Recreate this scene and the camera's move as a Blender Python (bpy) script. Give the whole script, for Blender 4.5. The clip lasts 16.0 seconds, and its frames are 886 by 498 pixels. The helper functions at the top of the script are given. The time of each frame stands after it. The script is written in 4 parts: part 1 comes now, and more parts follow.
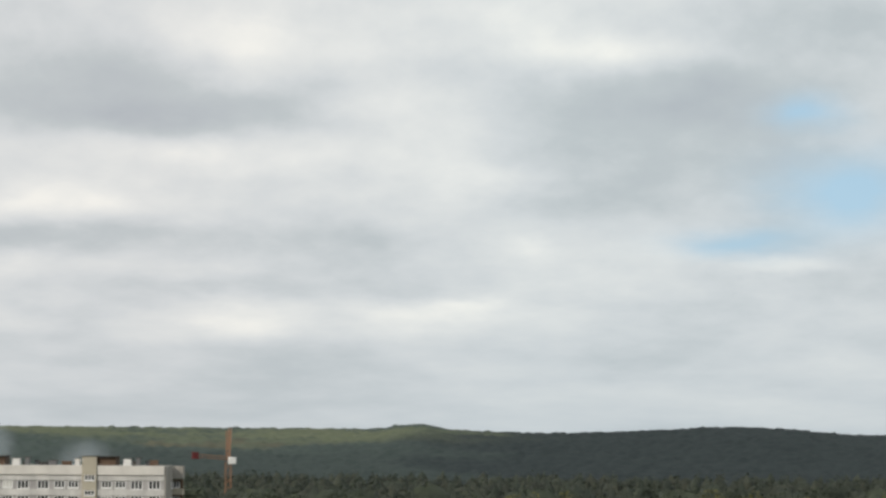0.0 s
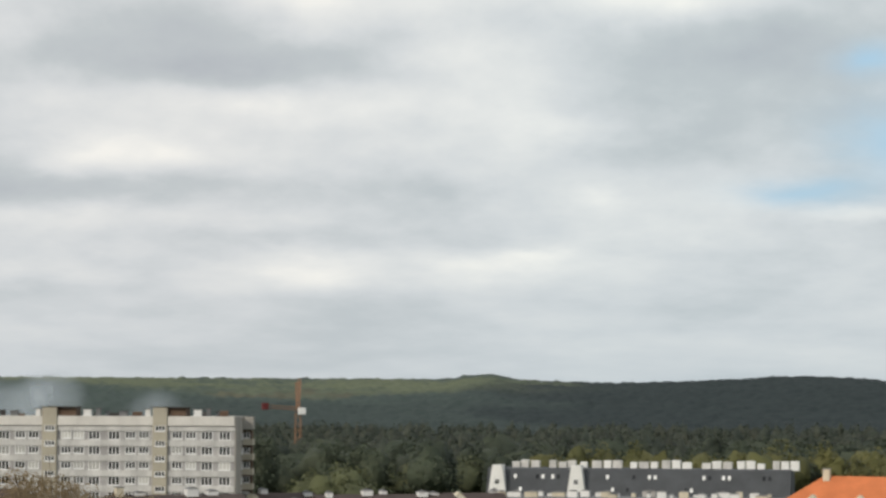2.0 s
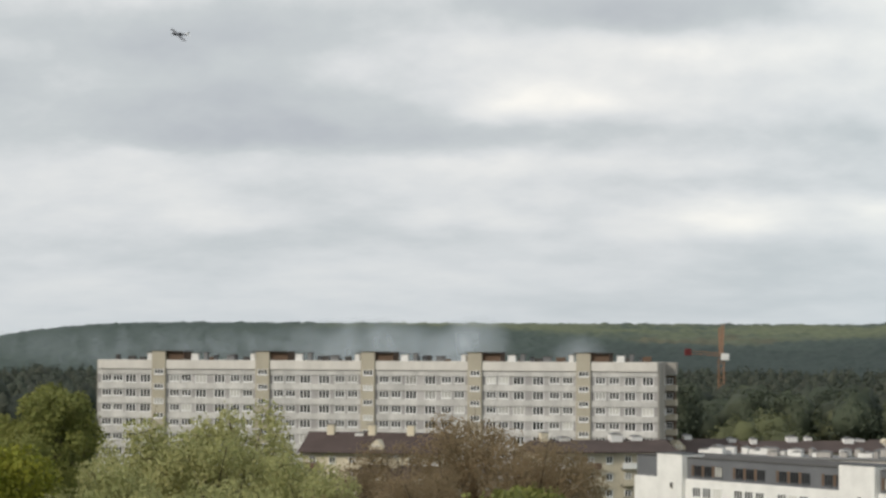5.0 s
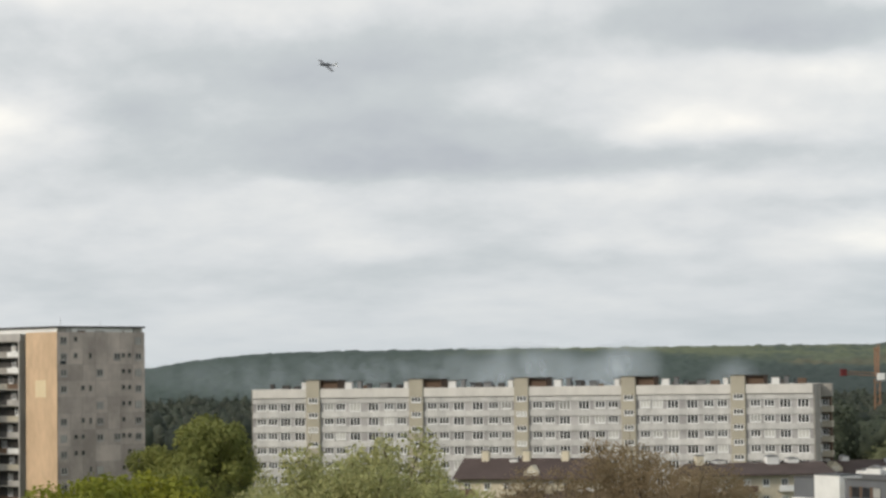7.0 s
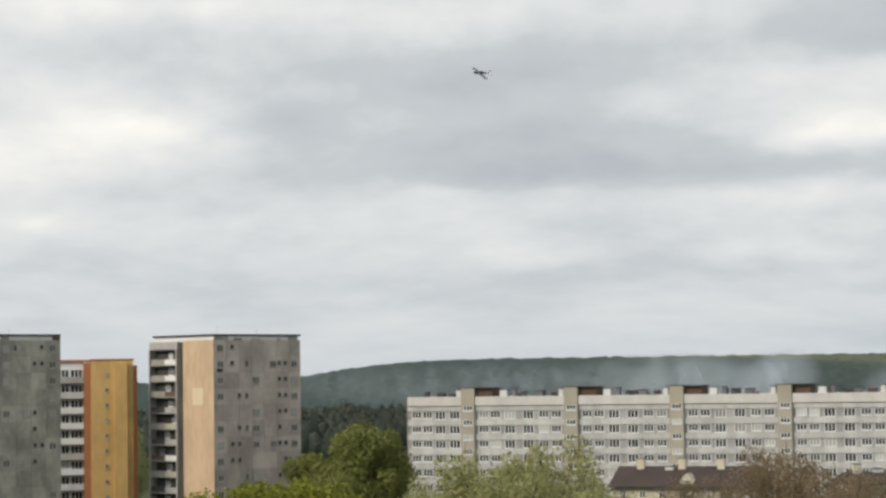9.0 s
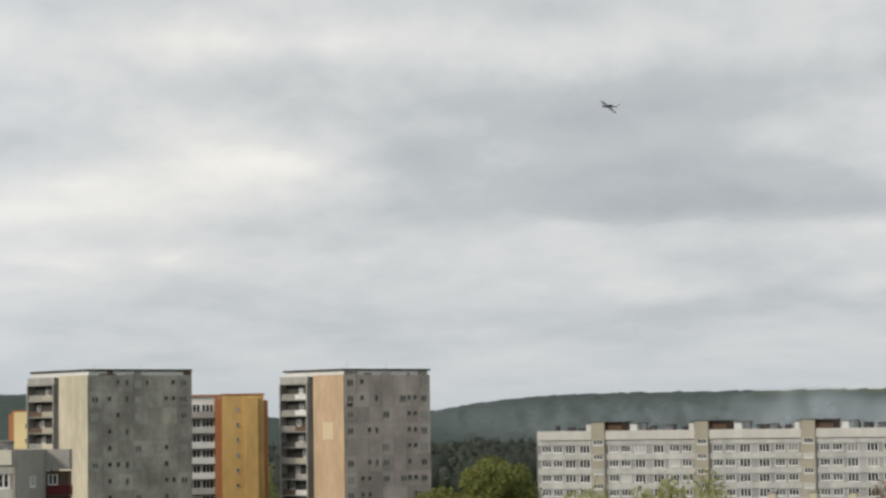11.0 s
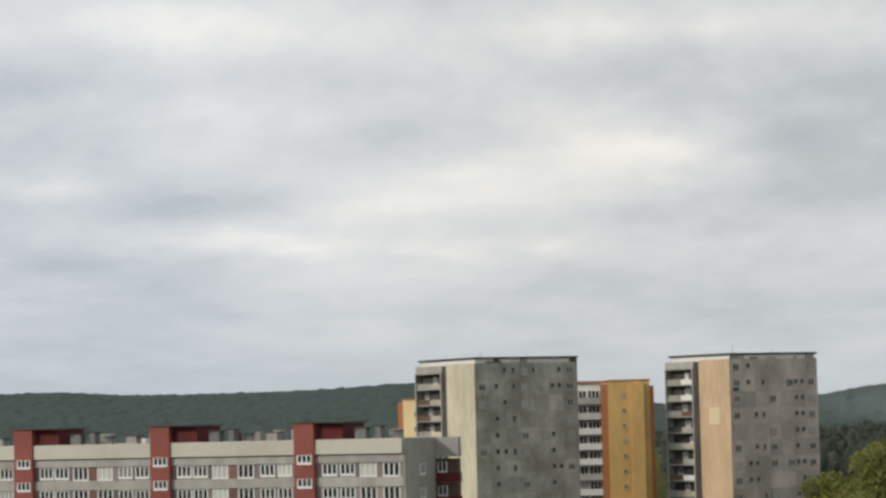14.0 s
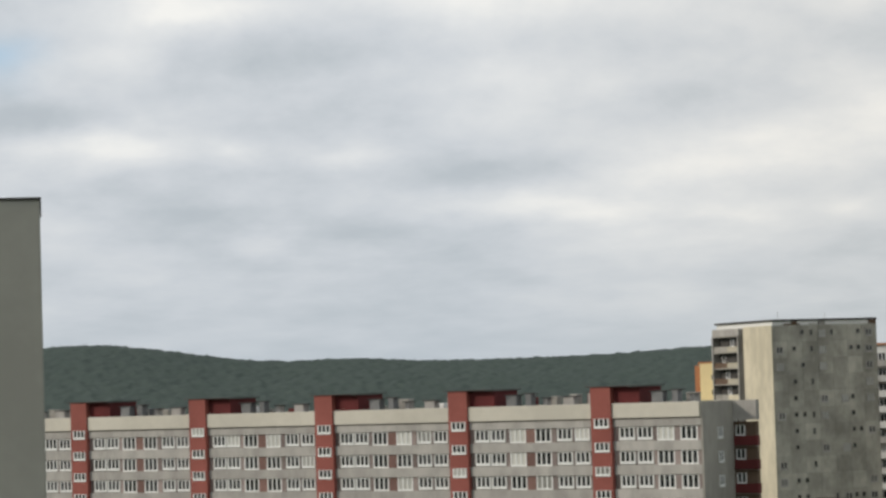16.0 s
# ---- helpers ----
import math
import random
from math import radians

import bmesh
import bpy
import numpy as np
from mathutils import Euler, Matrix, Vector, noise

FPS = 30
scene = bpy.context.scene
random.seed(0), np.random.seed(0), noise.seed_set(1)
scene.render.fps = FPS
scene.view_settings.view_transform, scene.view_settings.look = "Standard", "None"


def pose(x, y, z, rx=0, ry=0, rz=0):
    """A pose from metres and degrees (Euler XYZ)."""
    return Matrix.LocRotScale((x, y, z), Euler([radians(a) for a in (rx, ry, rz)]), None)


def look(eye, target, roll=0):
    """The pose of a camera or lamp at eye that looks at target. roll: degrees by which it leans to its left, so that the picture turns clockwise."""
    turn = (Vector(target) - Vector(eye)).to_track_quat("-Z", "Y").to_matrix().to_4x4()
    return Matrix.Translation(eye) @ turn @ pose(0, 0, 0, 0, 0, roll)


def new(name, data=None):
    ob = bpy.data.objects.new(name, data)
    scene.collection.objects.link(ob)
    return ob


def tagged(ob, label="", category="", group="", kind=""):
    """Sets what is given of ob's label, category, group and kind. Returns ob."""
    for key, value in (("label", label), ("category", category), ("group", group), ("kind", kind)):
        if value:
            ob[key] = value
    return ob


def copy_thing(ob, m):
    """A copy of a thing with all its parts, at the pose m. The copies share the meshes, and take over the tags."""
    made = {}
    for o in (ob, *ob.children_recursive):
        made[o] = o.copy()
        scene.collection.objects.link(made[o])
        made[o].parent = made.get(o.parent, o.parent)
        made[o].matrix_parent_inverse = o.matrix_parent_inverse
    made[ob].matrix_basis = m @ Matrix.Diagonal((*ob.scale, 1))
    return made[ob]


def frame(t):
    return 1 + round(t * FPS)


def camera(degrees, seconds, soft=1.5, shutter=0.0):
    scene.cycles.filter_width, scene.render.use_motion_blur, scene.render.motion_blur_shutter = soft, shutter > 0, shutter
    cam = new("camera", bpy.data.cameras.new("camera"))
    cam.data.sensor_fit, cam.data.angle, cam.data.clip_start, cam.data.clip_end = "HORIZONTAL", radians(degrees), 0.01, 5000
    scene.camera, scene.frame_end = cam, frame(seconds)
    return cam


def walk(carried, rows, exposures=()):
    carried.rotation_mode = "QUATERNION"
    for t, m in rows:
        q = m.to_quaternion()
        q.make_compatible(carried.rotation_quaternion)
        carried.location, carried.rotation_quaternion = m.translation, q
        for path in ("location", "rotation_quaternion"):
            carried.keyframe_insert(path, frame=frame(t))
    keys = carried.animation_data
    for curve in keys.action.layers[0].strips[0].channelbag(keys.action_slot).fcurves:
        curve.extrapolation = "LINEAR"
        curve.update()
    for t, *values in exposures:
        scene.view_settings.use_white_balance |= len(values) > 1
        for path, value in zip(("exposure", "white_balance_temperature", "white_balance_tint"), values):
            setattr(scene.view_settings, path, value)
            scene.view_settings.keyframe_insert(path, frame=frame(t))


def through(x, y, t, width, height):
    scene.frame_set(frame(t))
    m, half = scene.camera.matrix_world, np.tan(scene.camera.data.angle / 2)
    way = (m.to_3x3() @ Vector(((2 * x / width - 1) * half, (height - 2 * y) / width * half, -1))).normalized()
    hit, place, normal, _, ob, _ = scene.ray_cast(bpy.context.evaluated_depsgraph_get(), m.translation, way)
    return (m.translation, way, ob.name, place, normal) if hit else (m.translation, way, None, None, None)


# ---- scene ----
EYE = 30.0
cam = camera(19.0, 16.0, soft=2.8)
# seconds, bearing (to the right of +y), pitch, roll
ROWS = [
    (0.0, 17.300, 4.479, 0.386), (0.5, 16.872, 4.567, 0.736), (1.0, 16.455, 4.117, 0.85), (1.5, 16.109, 3.640, 0.096),
    (2.0, 15.823, 3.396, 0.242), (2.5, 14.786, 2.862, 0.043), (3.0, 13.221, 2.846, 0.075), (3.5, 12.208, 2.705, 0.126),
    (4.0, 11.165, 2.850, 0.090), (4.5, 9.652, 2.408, 0.304), (5.0, 6.704, 2.187, 0.268), (5.2, 5.876, 2.202, 0.195),
    (7.3, 2.898, 3.099, -0.546), (7.5, 2.519, 3.315, -0.422), (8.0, 2.396, 3.315, -0.420), (8.5, 1.721, 3.326, -0.538),
    (9.0, 0.100, 2.965, -0.704), (9.2, -0.619, 3.259, -0.744), (11.3, -3.619, 3.745, -0.695), (11.5, -4.465, 3.650, -0.585),
    (12.0, -5.170, 3.537, -0.514), (12.5, -6.502, 3.375, -0.588), (13.0, -8.758, 2.058, -1.260), (13.5, -8.038, 2.240, -1.269),
    (14.0, -10.978, 3.593, -1.438), (14.5, -13.195, 3.274, -1.069), (15.0, -14.978, 3.391, -1.472), (15.5, -16.136, 3.245, -1.926),
    (16.0, -17.379, 2.994, -1.799),
]
walk(cam, [(t, pose(0, 0, EYE, 0, 0, -b) @ pose(0, 0, 0, 90 + p) @ pose(0, 0, 0, 0, 0, r)) for t, b, p, r in ROWS],
     [(0, -0.04), (1, -0.08), (2.5, 0.02), (5, 0.06), (8, 0.09), (9.2, 0.04), (11.5, -0.1), (12.5, -0.06), (14, -0.1), (16, -0.1)])

# ---- world, sun ----
SUN_DIR = Vector((-0.80, -0.50, 0.50)).normalized()
world = bpy.data.worlds.new("sky")
scene.world = world
world.use_nodes = True
wt = world.node_tree
wt.nodes.clear()


class Nodes:
    """Short hand for building a node tree."""

    def __init__(self, tree):
        self.tree = tree

    def add(self, kind, inputs=None, **settings):
        node = self.tree.nodes.new(kind)
        for key, value in settings.items():
            setattr(node, key, value)
        for key, value in (inputs or {}).items():
            if isinstance(value, bpy.types.NodeSocket):
                self.tree.links.new(value, node.inputs[key])
            else:
                node.inputs[key].default_value = value
        return node

    def math(self, op, a, b=0.0, c=0.0):
        return self.add("ShaderNodeMath", {0: a, 1: b, 2: c}, operation=op).outputs[0]

    def mix(self, fac, a, b, blend="MIX"):
        node = self.add("ShaderNodeMix", {0: fac, 6: a, 7: b}, data_type="RGBA", blend_type=blend)
        return node.outputs[2]

    def ramp(self, value, stops):
        node = self.add("ShaderNodeValToRGB", {0: value})
        while len(node.color_ramp.elements) < len(stops):
            node.color_ramp.elements.new(0.5)
        for el, (p, c) in zip(node.color_ramp.elements, stops):
            el.position, el.color = p, (*c, 1)
        return node.outputs[0]

    def noise(self, vector, scale, detail=4.0, rough=0.55):
        return self.add("ShaderNodeTexNoise", {"Vector": vector, "Scale": scale, "Detail": detail, "Roughness": rough}).outputs[0]


w = Nodes(wt)
direction = w.add("ShaderNodeTexCoord").outputs["Generated"]
sep = w.add("ShaderNodeSeparateXYZ", {0: direction})
dx, dy, dz = sep.outputs
bearing = w.math("MULTIPLY", w.math("ARCTAN2", dx, dy), 57.29578)
rise = w.math("MULTIPLY", w.math("ARCSINE", dz), 57.29578)
rise_up = w.math("MAXIMUM", rise, 0.0)
band = w.math("MULTIPLY", w.math("LOGARITHM", w.math("ADD", rise_up, 2.5), 2.71828), 3.6)
sky_uv = w.add("ShaderNodeCombineXYZ", {0: w.math("MULTIPLY", bearing, 0.19), 1: band, 2: 3.7}).outputs[0]
warp = w.math("MULTIPLY", w.math("SUBTRACT", w.noise(sky_uv, 1.3, 4), 0.5), 2.4)
warp2 = w.math("MULTIPLY", w.math("SUBTRACT", w.noise(w.add("ShaderNodeVectorMath", {0: sky_uv, 1: (7, 3, 1)}).outputs[0], 1.5, 5), 0.5), 1.0)
bw = w.math("ADD", bearing, warp)
rw = w.math("ADD", rise, warp2)


def bank(b, e, sb, se, amount):
    """One cloud bank: bearing, elevation, half sizes in degrees, brightness added."""
    p = w.math("POWER", w.math("MULTIPLY", w.math("SUBTRACT", bw, b), 1 / sb), 2.0)
    q = w.math("POWER", w.math("MULTIPLY", w.math("SUBTRACT", rw, e), 1 / se), 2.0)
    return w.math("MULTIPLY", w.math("EXPONENT", w.math("MULTIPLY", w.math("ADD", p, q), -1.0)), amount)


def banks(rows):
    total = None
    for row in rows:
        one = bank(*row)
        total = one if total is None else w.math("ADD", total, one)
    return total


BRIGHT_EAST = [  # bearing, elevation, half sizes in degrees, brightness added
    (24.8, 4.14, 1.1, 0.19, 0.4), (20.4, 8.77, 2.3, 0.45, 0.4), (19.2, 4.5, 0.6, 0.24, 0.15), (18.5, 5.97, 1.5, 0.4, 0.3), (18.1, 9.5, 2.3, 0.48, 0.2), (17.7, 3.21, 0.6, 0.16, 0.2),
    (16.8, 2.96, 1.7, 0.4, 0.42), (16.5, 7.54, 1.4, 0.56, 0.2), (13.2, 7.99, 0.9, 0.48, 0.2), (13.2, 6.4, 3.8, 0.56, 0.2), (12.9, 2.92, 1.4, 0.4, 0.38), (12.8, 8.89, 1.8, 0.64, 0.42), (15.4, 8.6, 1.6, 0.5, 0.22),
    (11.4, 6.56, 3.8, 0.4, 0.15), (10.9, 2.75, 0.8, 0.32, 0.15), (8.9, 5.45, 2.0, 0.51, 0.35),
]
BRIGHT_MIDDLE = [  # bearing, elevation, half sizes in degrees, brightness added
    (8.4, 2.75, 0.8, 0.29, 0.2), (7.1, 3.95, 3.8, 0.29, 0.18), (6.5, 2.97, 0.9, 0.22, 0.15), 
    (2.0, 2.9, 1.4, 0.32, 0.28), (-0.2, 4.2, 1.5, 0.29, 0.2), (-0.4, 7.98, 3.1, 0.48, 0.2), (-5.6, 8.31, 3.8, 0.48, 0.3), (-6.4, 5.64, 1.8, 0.64, 0.5), (-8.9, 3.7, 0.6, 0.32, 0.2),
    (-9.2, 4.92, 3.8, 0.64, 0.25), (-11.0, 3.64, 0.8, 0.32, 0.2), 
]
BRIGHT_WEST = [  # bearing, elevation, half sizes in degrees, brightness added
    (-12.9, 4.43, 1.8, 0.32, 0.15), (-11.5, 5.2, 4.5, 2.2, 0.14), (-13.3, 7.87, 3.1, 0.48, 0.12), (-19.3, 7.0, 1.8, 0.6, 0.16), (-14.6, 6.46, 2.3, 0.64, 0.25), (-14.7, 3.81, 3.1, 0.4, 0.22), (-15.6, 3.93, 2.3, 0.4, 0.3),
    (-17.4, 8.47, 3.1, 0.79, 0.42), (-19.5, 5.11, 1.1, 0.32, 0.25), (-21.2, 3.24, 0.9, 0.24, 0.15), (-22.0, 5.27, 0.9, 0.32, 0.25), (-22.8, 8.26, 1.8, 0.4, 0.4),
    (-24.1, 7.44, 1.2, 0.48, 0.2), (-25.0, 5.28, 1.7, 0.48, 0.5),
]
DARK_EAST = [  # the same, brightness taken away
    (25.4, 9.33, 3.1, 0.79, 0.35), (23.8, 4.63, 0.9, 0.16, 0.3), (23.0, 7.91, 3.1, 0.79, 0.45), (21.4, 7.25, 2.3, 0.48, 0.15), (20.0, 3.28, 3.1, 0.32, 0.12), (19.3, 5.24, 3.1, 0.64, 0.12),
    (16.0, 6.07, 2.8, 0.35, 0.22), (12.6, 7.49, 1.8, 0.56, 0.25), (12.6, 4.69, 5.4, 0.29, 0.14), (12.6, 3.71, 4.6, 0.19, 0.1), (12.3, 3.66, 3.1, 0.24, 0.12), (10.4, 8.17, 3.1, 0.95, 0.3),
    (10.1, 7.13, 2.3, 0.4, 0.25), (5.9, 4.67, 5.4, 0.35, 0.38), (5.8, 7.34, 4.6, 0.64, 0.2),
]
DARK_WEST = [  # the same, brightness taken away
    (3.2, 5.52, 3.8, 0.4, 0.15), (2.0, 4.2, 4.0, 2.6, 0.13), (2.8, 5.6, 1.8, 0.32, 0.1), (2.0, 4.43, 2.3, 0.24, 0.22), (0.8, 6.76, 4.6, 0.64, 0.3), (-0.1, 4.83, 5.4, 0.64, 0.26), 
    (-3.5, 5.66, 1.1, 0.64, 0.22), (-6.8, 7.59, 3.1, 0.64, 0.25), (-11.6, 5.61, 1.5, 0.32, 0.15), (-12.3, 6.07, 2.8, 0.48, 0.22), (-15.9, 4.67, 3.1, 0.64, 0.1),
    (-18.1, 4.85, 3.1, 0.4, 0.15), (-20.4, 7.48, 2.3, 0.64, 0.14), (-26.2, 6.14, 1.5, 0.4, 0.25),
]
field = w.math("ADD", w.math("MULTIPLY", w.math("SUBTRACT", w.noise(sky_uv, 1.0, 5.0, 0.52), 0.5), 1.0), 0.50)
field = w.math("ADD", field, banks(BRIGHT_EAST + BRIGHT_MIDDLE + BRIGHT_WEST))
field = w.math("SUBTRACT", field, w.math("MULTIPLY", banks(DARK_EAST + DARK_WEST), 0.7))
puffs = w.noise(w.add("ShaderNodeVectorMath", {0: sky_uv, 1: (2.2, 1.6, 1.0)}, operation="MULTIPLY").outputs[0], 2.2, 4.0, 0.6)
field = w.math("ADD", field, w.math("MULTIPLY", w.math("SUBTRACT", puffs, 0.5), 0.24))
cloud = w.ramp(field, [(0.0, (0.46, 0.49, 0.525)), (0.3, (0.55, 0.585, 0.60)), (0.5, (0.68, 0.70, 0.71)), (0.75, (0.82, 0.82, 0.80)), (1.0, (1.0, 0.97, 0.90))])
low = w.math("MULTIPLY", w.math("EXPONENT", w.math("MULTIPLY", rise_up, -0.55)), 0.75)
cloud = w.mix(low, cloud, (0.525, 0.575, 0.607, 1))
gap = banks([(26.0, 5.7, 1.5, 0.8, 1.0), (25.3, 7.5, 0.8, 0.35, 0.8), (23.8, 4.6, 1.4, 0.3, 0.7), (-26.8, 7.3, 0.8, 0.5, 0.6)])
sky = w.add("ShaderNodeTexSky", sky_type="NISHITA", sun_disc=False, sun_elevation=math.asin(SUN_DIR.z),
            sun_rotation=math.atan2(SUN_DIR.x, SUN_DIR.y)).outputs[0]
clear = w.mix(0.8, w.mix(1.0, sky, (0.07, 0.08, 0.09, 1), "MULTIPLY"), (0.46, 0.68, 0.86, 1))
total = w.mix(w.add("ShaderNodeClamp", {0: gap, 2: 0.85}).outputs[0], cloud, clear)
west = w.add("ShaderNodeMapRange", {0: bearing, 1: -9.0, 2: -17.0}).outputs[0]
east = w.add("ShaderNodeMapRange", {0: bearing, 1: 11.0, 2: 19.0}).outputs[0]
total = w.mix(west, total, w.mix(1.0, total, (0.97, 0.995, 1.035, 1), "MULTIPLY"))
total = w.mix(east, total, w.mix(1.0, total, (0.965, 1.0, 1.01, 1), "MULTIPLY"))
background = w.add("ShaderNodeBackground", {0: total, 1: 1.0})
out = w.add("ShaderNodeOutputWorld", {0: background.outputs[0]})

sun = new("sun", bpy.data.lights.new("sun", "SUN"))
sun.data.energy, sun.data.angle, sun.data.color = 2.2, radians(8), (1.0, 0.92, 0.8)
sun.matrix_world = look((0, 0, 0), -SUN_DIR)


# ---- materials ----
def material(name, color, rough=0.8, scale=0.3, vary=0.25, fine=4.0, metal=0.0, per_object=0.0, per_island=0.0, bump=0.0, second=None, streak=0.0):
    """A surface with stains at a large scale and grain at a fine one. second: the colour of its patches."""
    mat = bpy.data.materials.new(name)
    mat.use_nodes = True
    n = Nodes(mat.node_tree)
    bsdf = mat.node_tree.nodes["Principled BSDF"]
    coords = n.add("ShaderNodeNewGeometry").outputs["Position"]
    base = (*color, 1)
    other = (*(second or [c * (1 - vary) for c in color]), 1)
    if streak:
        coords = n.add("ShaderNodeMapping", {0: coords, 3: (1, 1, streak)}).outputs[0]
    big = n.noise(coords, scale, 5)
    small = n.noise(coords, fine, 3)
    blend = n.add("ShaderNodeMapRange", {0: n.math("ADD", n.math("MULTIPLY", big, 0.75), n.math("MULTIPLY", small, 0.25)), 1: 0.38, 2: 0.62}).outputs[0]
    shade = n.mix(blend, base, other)
    if per_object:
        r = n.add("ShaderNodeObjectInfo").outputs["Random"]
        k = n.math("ADD", n.math("MULTIPLY", r, 2 * per_object), 1 - per_object)
        shade = n.mix(1.0, shade, n.add("ShaderNodeCombineColor", {0: k, 1: k, 2: k}).outputs[0], "MULTIPLY")
    if per_island:
        r = n.add("ShaderNodeNewGeometry").outputs["Random Per Island"]
        k = n.math("ADD", n.math("MULTIPLY", r, 2 * per_island), 1 - per_island)
        k2 = n.math("ADD", n.math("MULTIPLY", n.math("FRACT", n.math("MULTIPLY", r, 17.3)), per_island), 1 - per_island / 2)
        shade = n.mix(1.0, shade, n.add("ShaderNodeCombineColor", {0: n.math("MULTIPLY", k, k2), 1: k, 2: n.math("MULTIPLY", k, 0.98)}).outputs[0], "MULTIPLY")
    mat.node_tree.links.new(shade, bsdf.inputs["Base Color"])
    bsdf.inputs["Roughness"].default_value = rough
    bsdf.inputs["Metallic"].default_value = metal
    bsdf.inputs["Specular IOR Level"].default_value = 0.3
    if bump:
        b = n.add("ShaderNodeBump", {"Height": small, "Strength": bump, "Distance": 0.03})
        mat.node_tree.links.new(b.outputs[0], bsdf.inputs["Normal"])
    return mat


def glass_material(name, dark, pale, share):
    """Window glass over a dark room or, behind a share of the panes, a pale curtain."""
    mat = bpy.data.materials.new(name)
    mat.use_nodes = True
    n = Nodes(mat.node_tree)
    bsdf = mat.node_tree.nodes["Principled BSDF"]
    r = n.add("ShaderNodeObjectInfo").outputs["Random"]
    pick = n.math("GREATER_THAN", r, 1 - share)
    tone = n.math("ADD", n.math("MULTIPLY", n.math("FRACT", n.math("MULTIPLY", r, 13.7)), 0.9), 0.4)
    shade = n.mix(pick, (*dark, 1), (*pale, 1))
    shade = n.mix(1.0, shade, n.add("ShaderNodeCombineColor", {0: tone, 1: tone, 2: tone}).outputs[0], "MULTIPLY")
    mat.node_tree.links.new(shade, bsdf.inputs["Base Color"])
    bsdf.inputs["Roughness"].default_value = 0.12
    bsdf.inputs["Specular IOR Level"].default_value = 0.5
    return mat


CONCRETE = material("pale concrete", (0.455, 0.43, 0.40), 0.9, 0.5, 0.26, 2.5, per_object=0.08, streak=0.4)
CONCRETE_B = material("whitewashed concrete", (0.62, 0.605, 0.575), 0.9, 0.4, 0.27, 2.5, per_object=0.06, streak=0.5)
PARAPET = material("cream parapet concrete", (0.62, 0.58, 0.50), 0.9, 0.1, 0.15, 1.0)
PARAPET_B = material("off-white parapet concrete", (0.68, 0.65, 0.60), 0.9, 0.3, 0.15, 1.5, streak=0.5)
GREY_WALL = material("grey concrete", (0.36, 0.34, 0.305), 0.92, 0.25, 0.28, 1.2, streak=0.5)
NEAR_WALL = material("grey-beige render", (0.36, 0.35, 0.31), 0.9, 0.15, 0.12, 1.2)
TOWER_GREY = material("weathered grey concrete panels", (0.47, 0.445, 0.38), 0.92, 0.22, 0.42, 1.2, per_object=0.16, streak=0.7)
TOWER_BROWN = material("weathered brownish concrete panels", (0.53, 0.455, 0.40), 0.92, 0.22, 0.32, 1.2, per_object=0.15, streak=0.7)
CREAM = material("cream plaster", (0.64, 0.575, 0.44), 0.9, 0.25, 0.22, 1.0, streak=0.45)
# yellow plaster made paler: strong sunlight is put into its colour
YELLOW_SUNLIT = material("yellow plaster with painted sunlight", (0.82, 0.66, 0.36), 0.9, 0.1, 0.14, 1.0)
PATCH = material("paler plaster", (0.74, 0.61, 0.40), 0.9, 0.1, 0.14, 1.0)
PEACH = material("peach plaster", (0.64, 0.46, 0.30), 0.9, 0.25, 0.2, 1.0, streak=0.45)
RED = material("brick red paint", (0.31, 0.098, 0.08), 0.85, 0.2, 0.2, 2.0)
MAROON = material("dark red paint", (0.13, 0.026, 0.026), 0.85, 0.3, 0.25, 2.0)
BEIGE = material("beige paint", (0.45, 0.41, 0.325), 0.9, 0.2, 0.15, 2.0)
BROWN = material("brown paint", (0.15, 0.10, 0.07), 0.9, 0.3, 0.25, 2.0)
# roof covering, also the painted shade in loggias and under parapets
FELT_AND_SHADE = material("roofing felt and painted shade", (0.09, 0.085, 0.08), 0.95, 0.3, 0.3, 3.0)
WHITE = material("white paint", (0.78, 0.77, 0.74), 0.7, 0.4, 0.12, 3.0)
FRAME = material("white window frame", (0.82, 0.82, 0.80), 0.5, 0.5, 0.1, 3.0)
INFILL = material("grey-brown infill panel", (0.28, 0.225, 0.21), 0.85, 0.4, 0.25, 3.0, per_object=0.3)
INFILL_B = material("light grey infill panel", (0.44, 0.42, 0.41), 0.85, 0.4, 0.25, 3.0, per_object=0.15)
PIER = material("brown infill panel", (0.24, 0.14, 0.12), 0.85, 0.4, 0.25, 3.0, per_object=0.25)
GLASS = glass_material("window glass", (0.03, 0.031, 0.033), (0.52, 0.51, 0.47), 0.15)
DARK_GLASS = glass_material("dark opening", (0.055, 0.052, 0.05), (0.09, 0.09, 0.085), 0.3)
DULL_GLASS = glass_material("dull curtained glass", (0.13, 0.125, 0.115), (0.38, 0.37, 0.34), 0.45)
YELLOW = material("yellow plaster", (0.68, 0.44, 0.17), 0.9, 0.25, 0.2, 1.0, streak=0.45)
ORANGE = material("orange plaster", (0.46, 0.19, 0.085), 0.9, 0.1, 0.15, 1.0)
SLATE_PALE = material("grey facade sheet", (0.15, 0.155, 0.165), 0.8, 0.2, 0.2, 2.0)
SLATE = material("dark grey roof sheet", (0.085, 0.09, 0.097), 0.85, 0.2, 0.25, 2.0)
TILE_BROWN = material("brown roof tiles", (0.080, 0.058, 0.052), 0.9, 0.3, 0.25, 3.0, bump=0.3)
TILE_ORANGE = material("orange roof tiles", (0.62, 0.19, 0.07), 0.85, 0.3, 0.2, 3.0, bump=0.3)
ROOF_GREY = material("grey flat roof", (0.22, 0.22, 0.22), 0.9, 0.2, 0.3, 2.0)
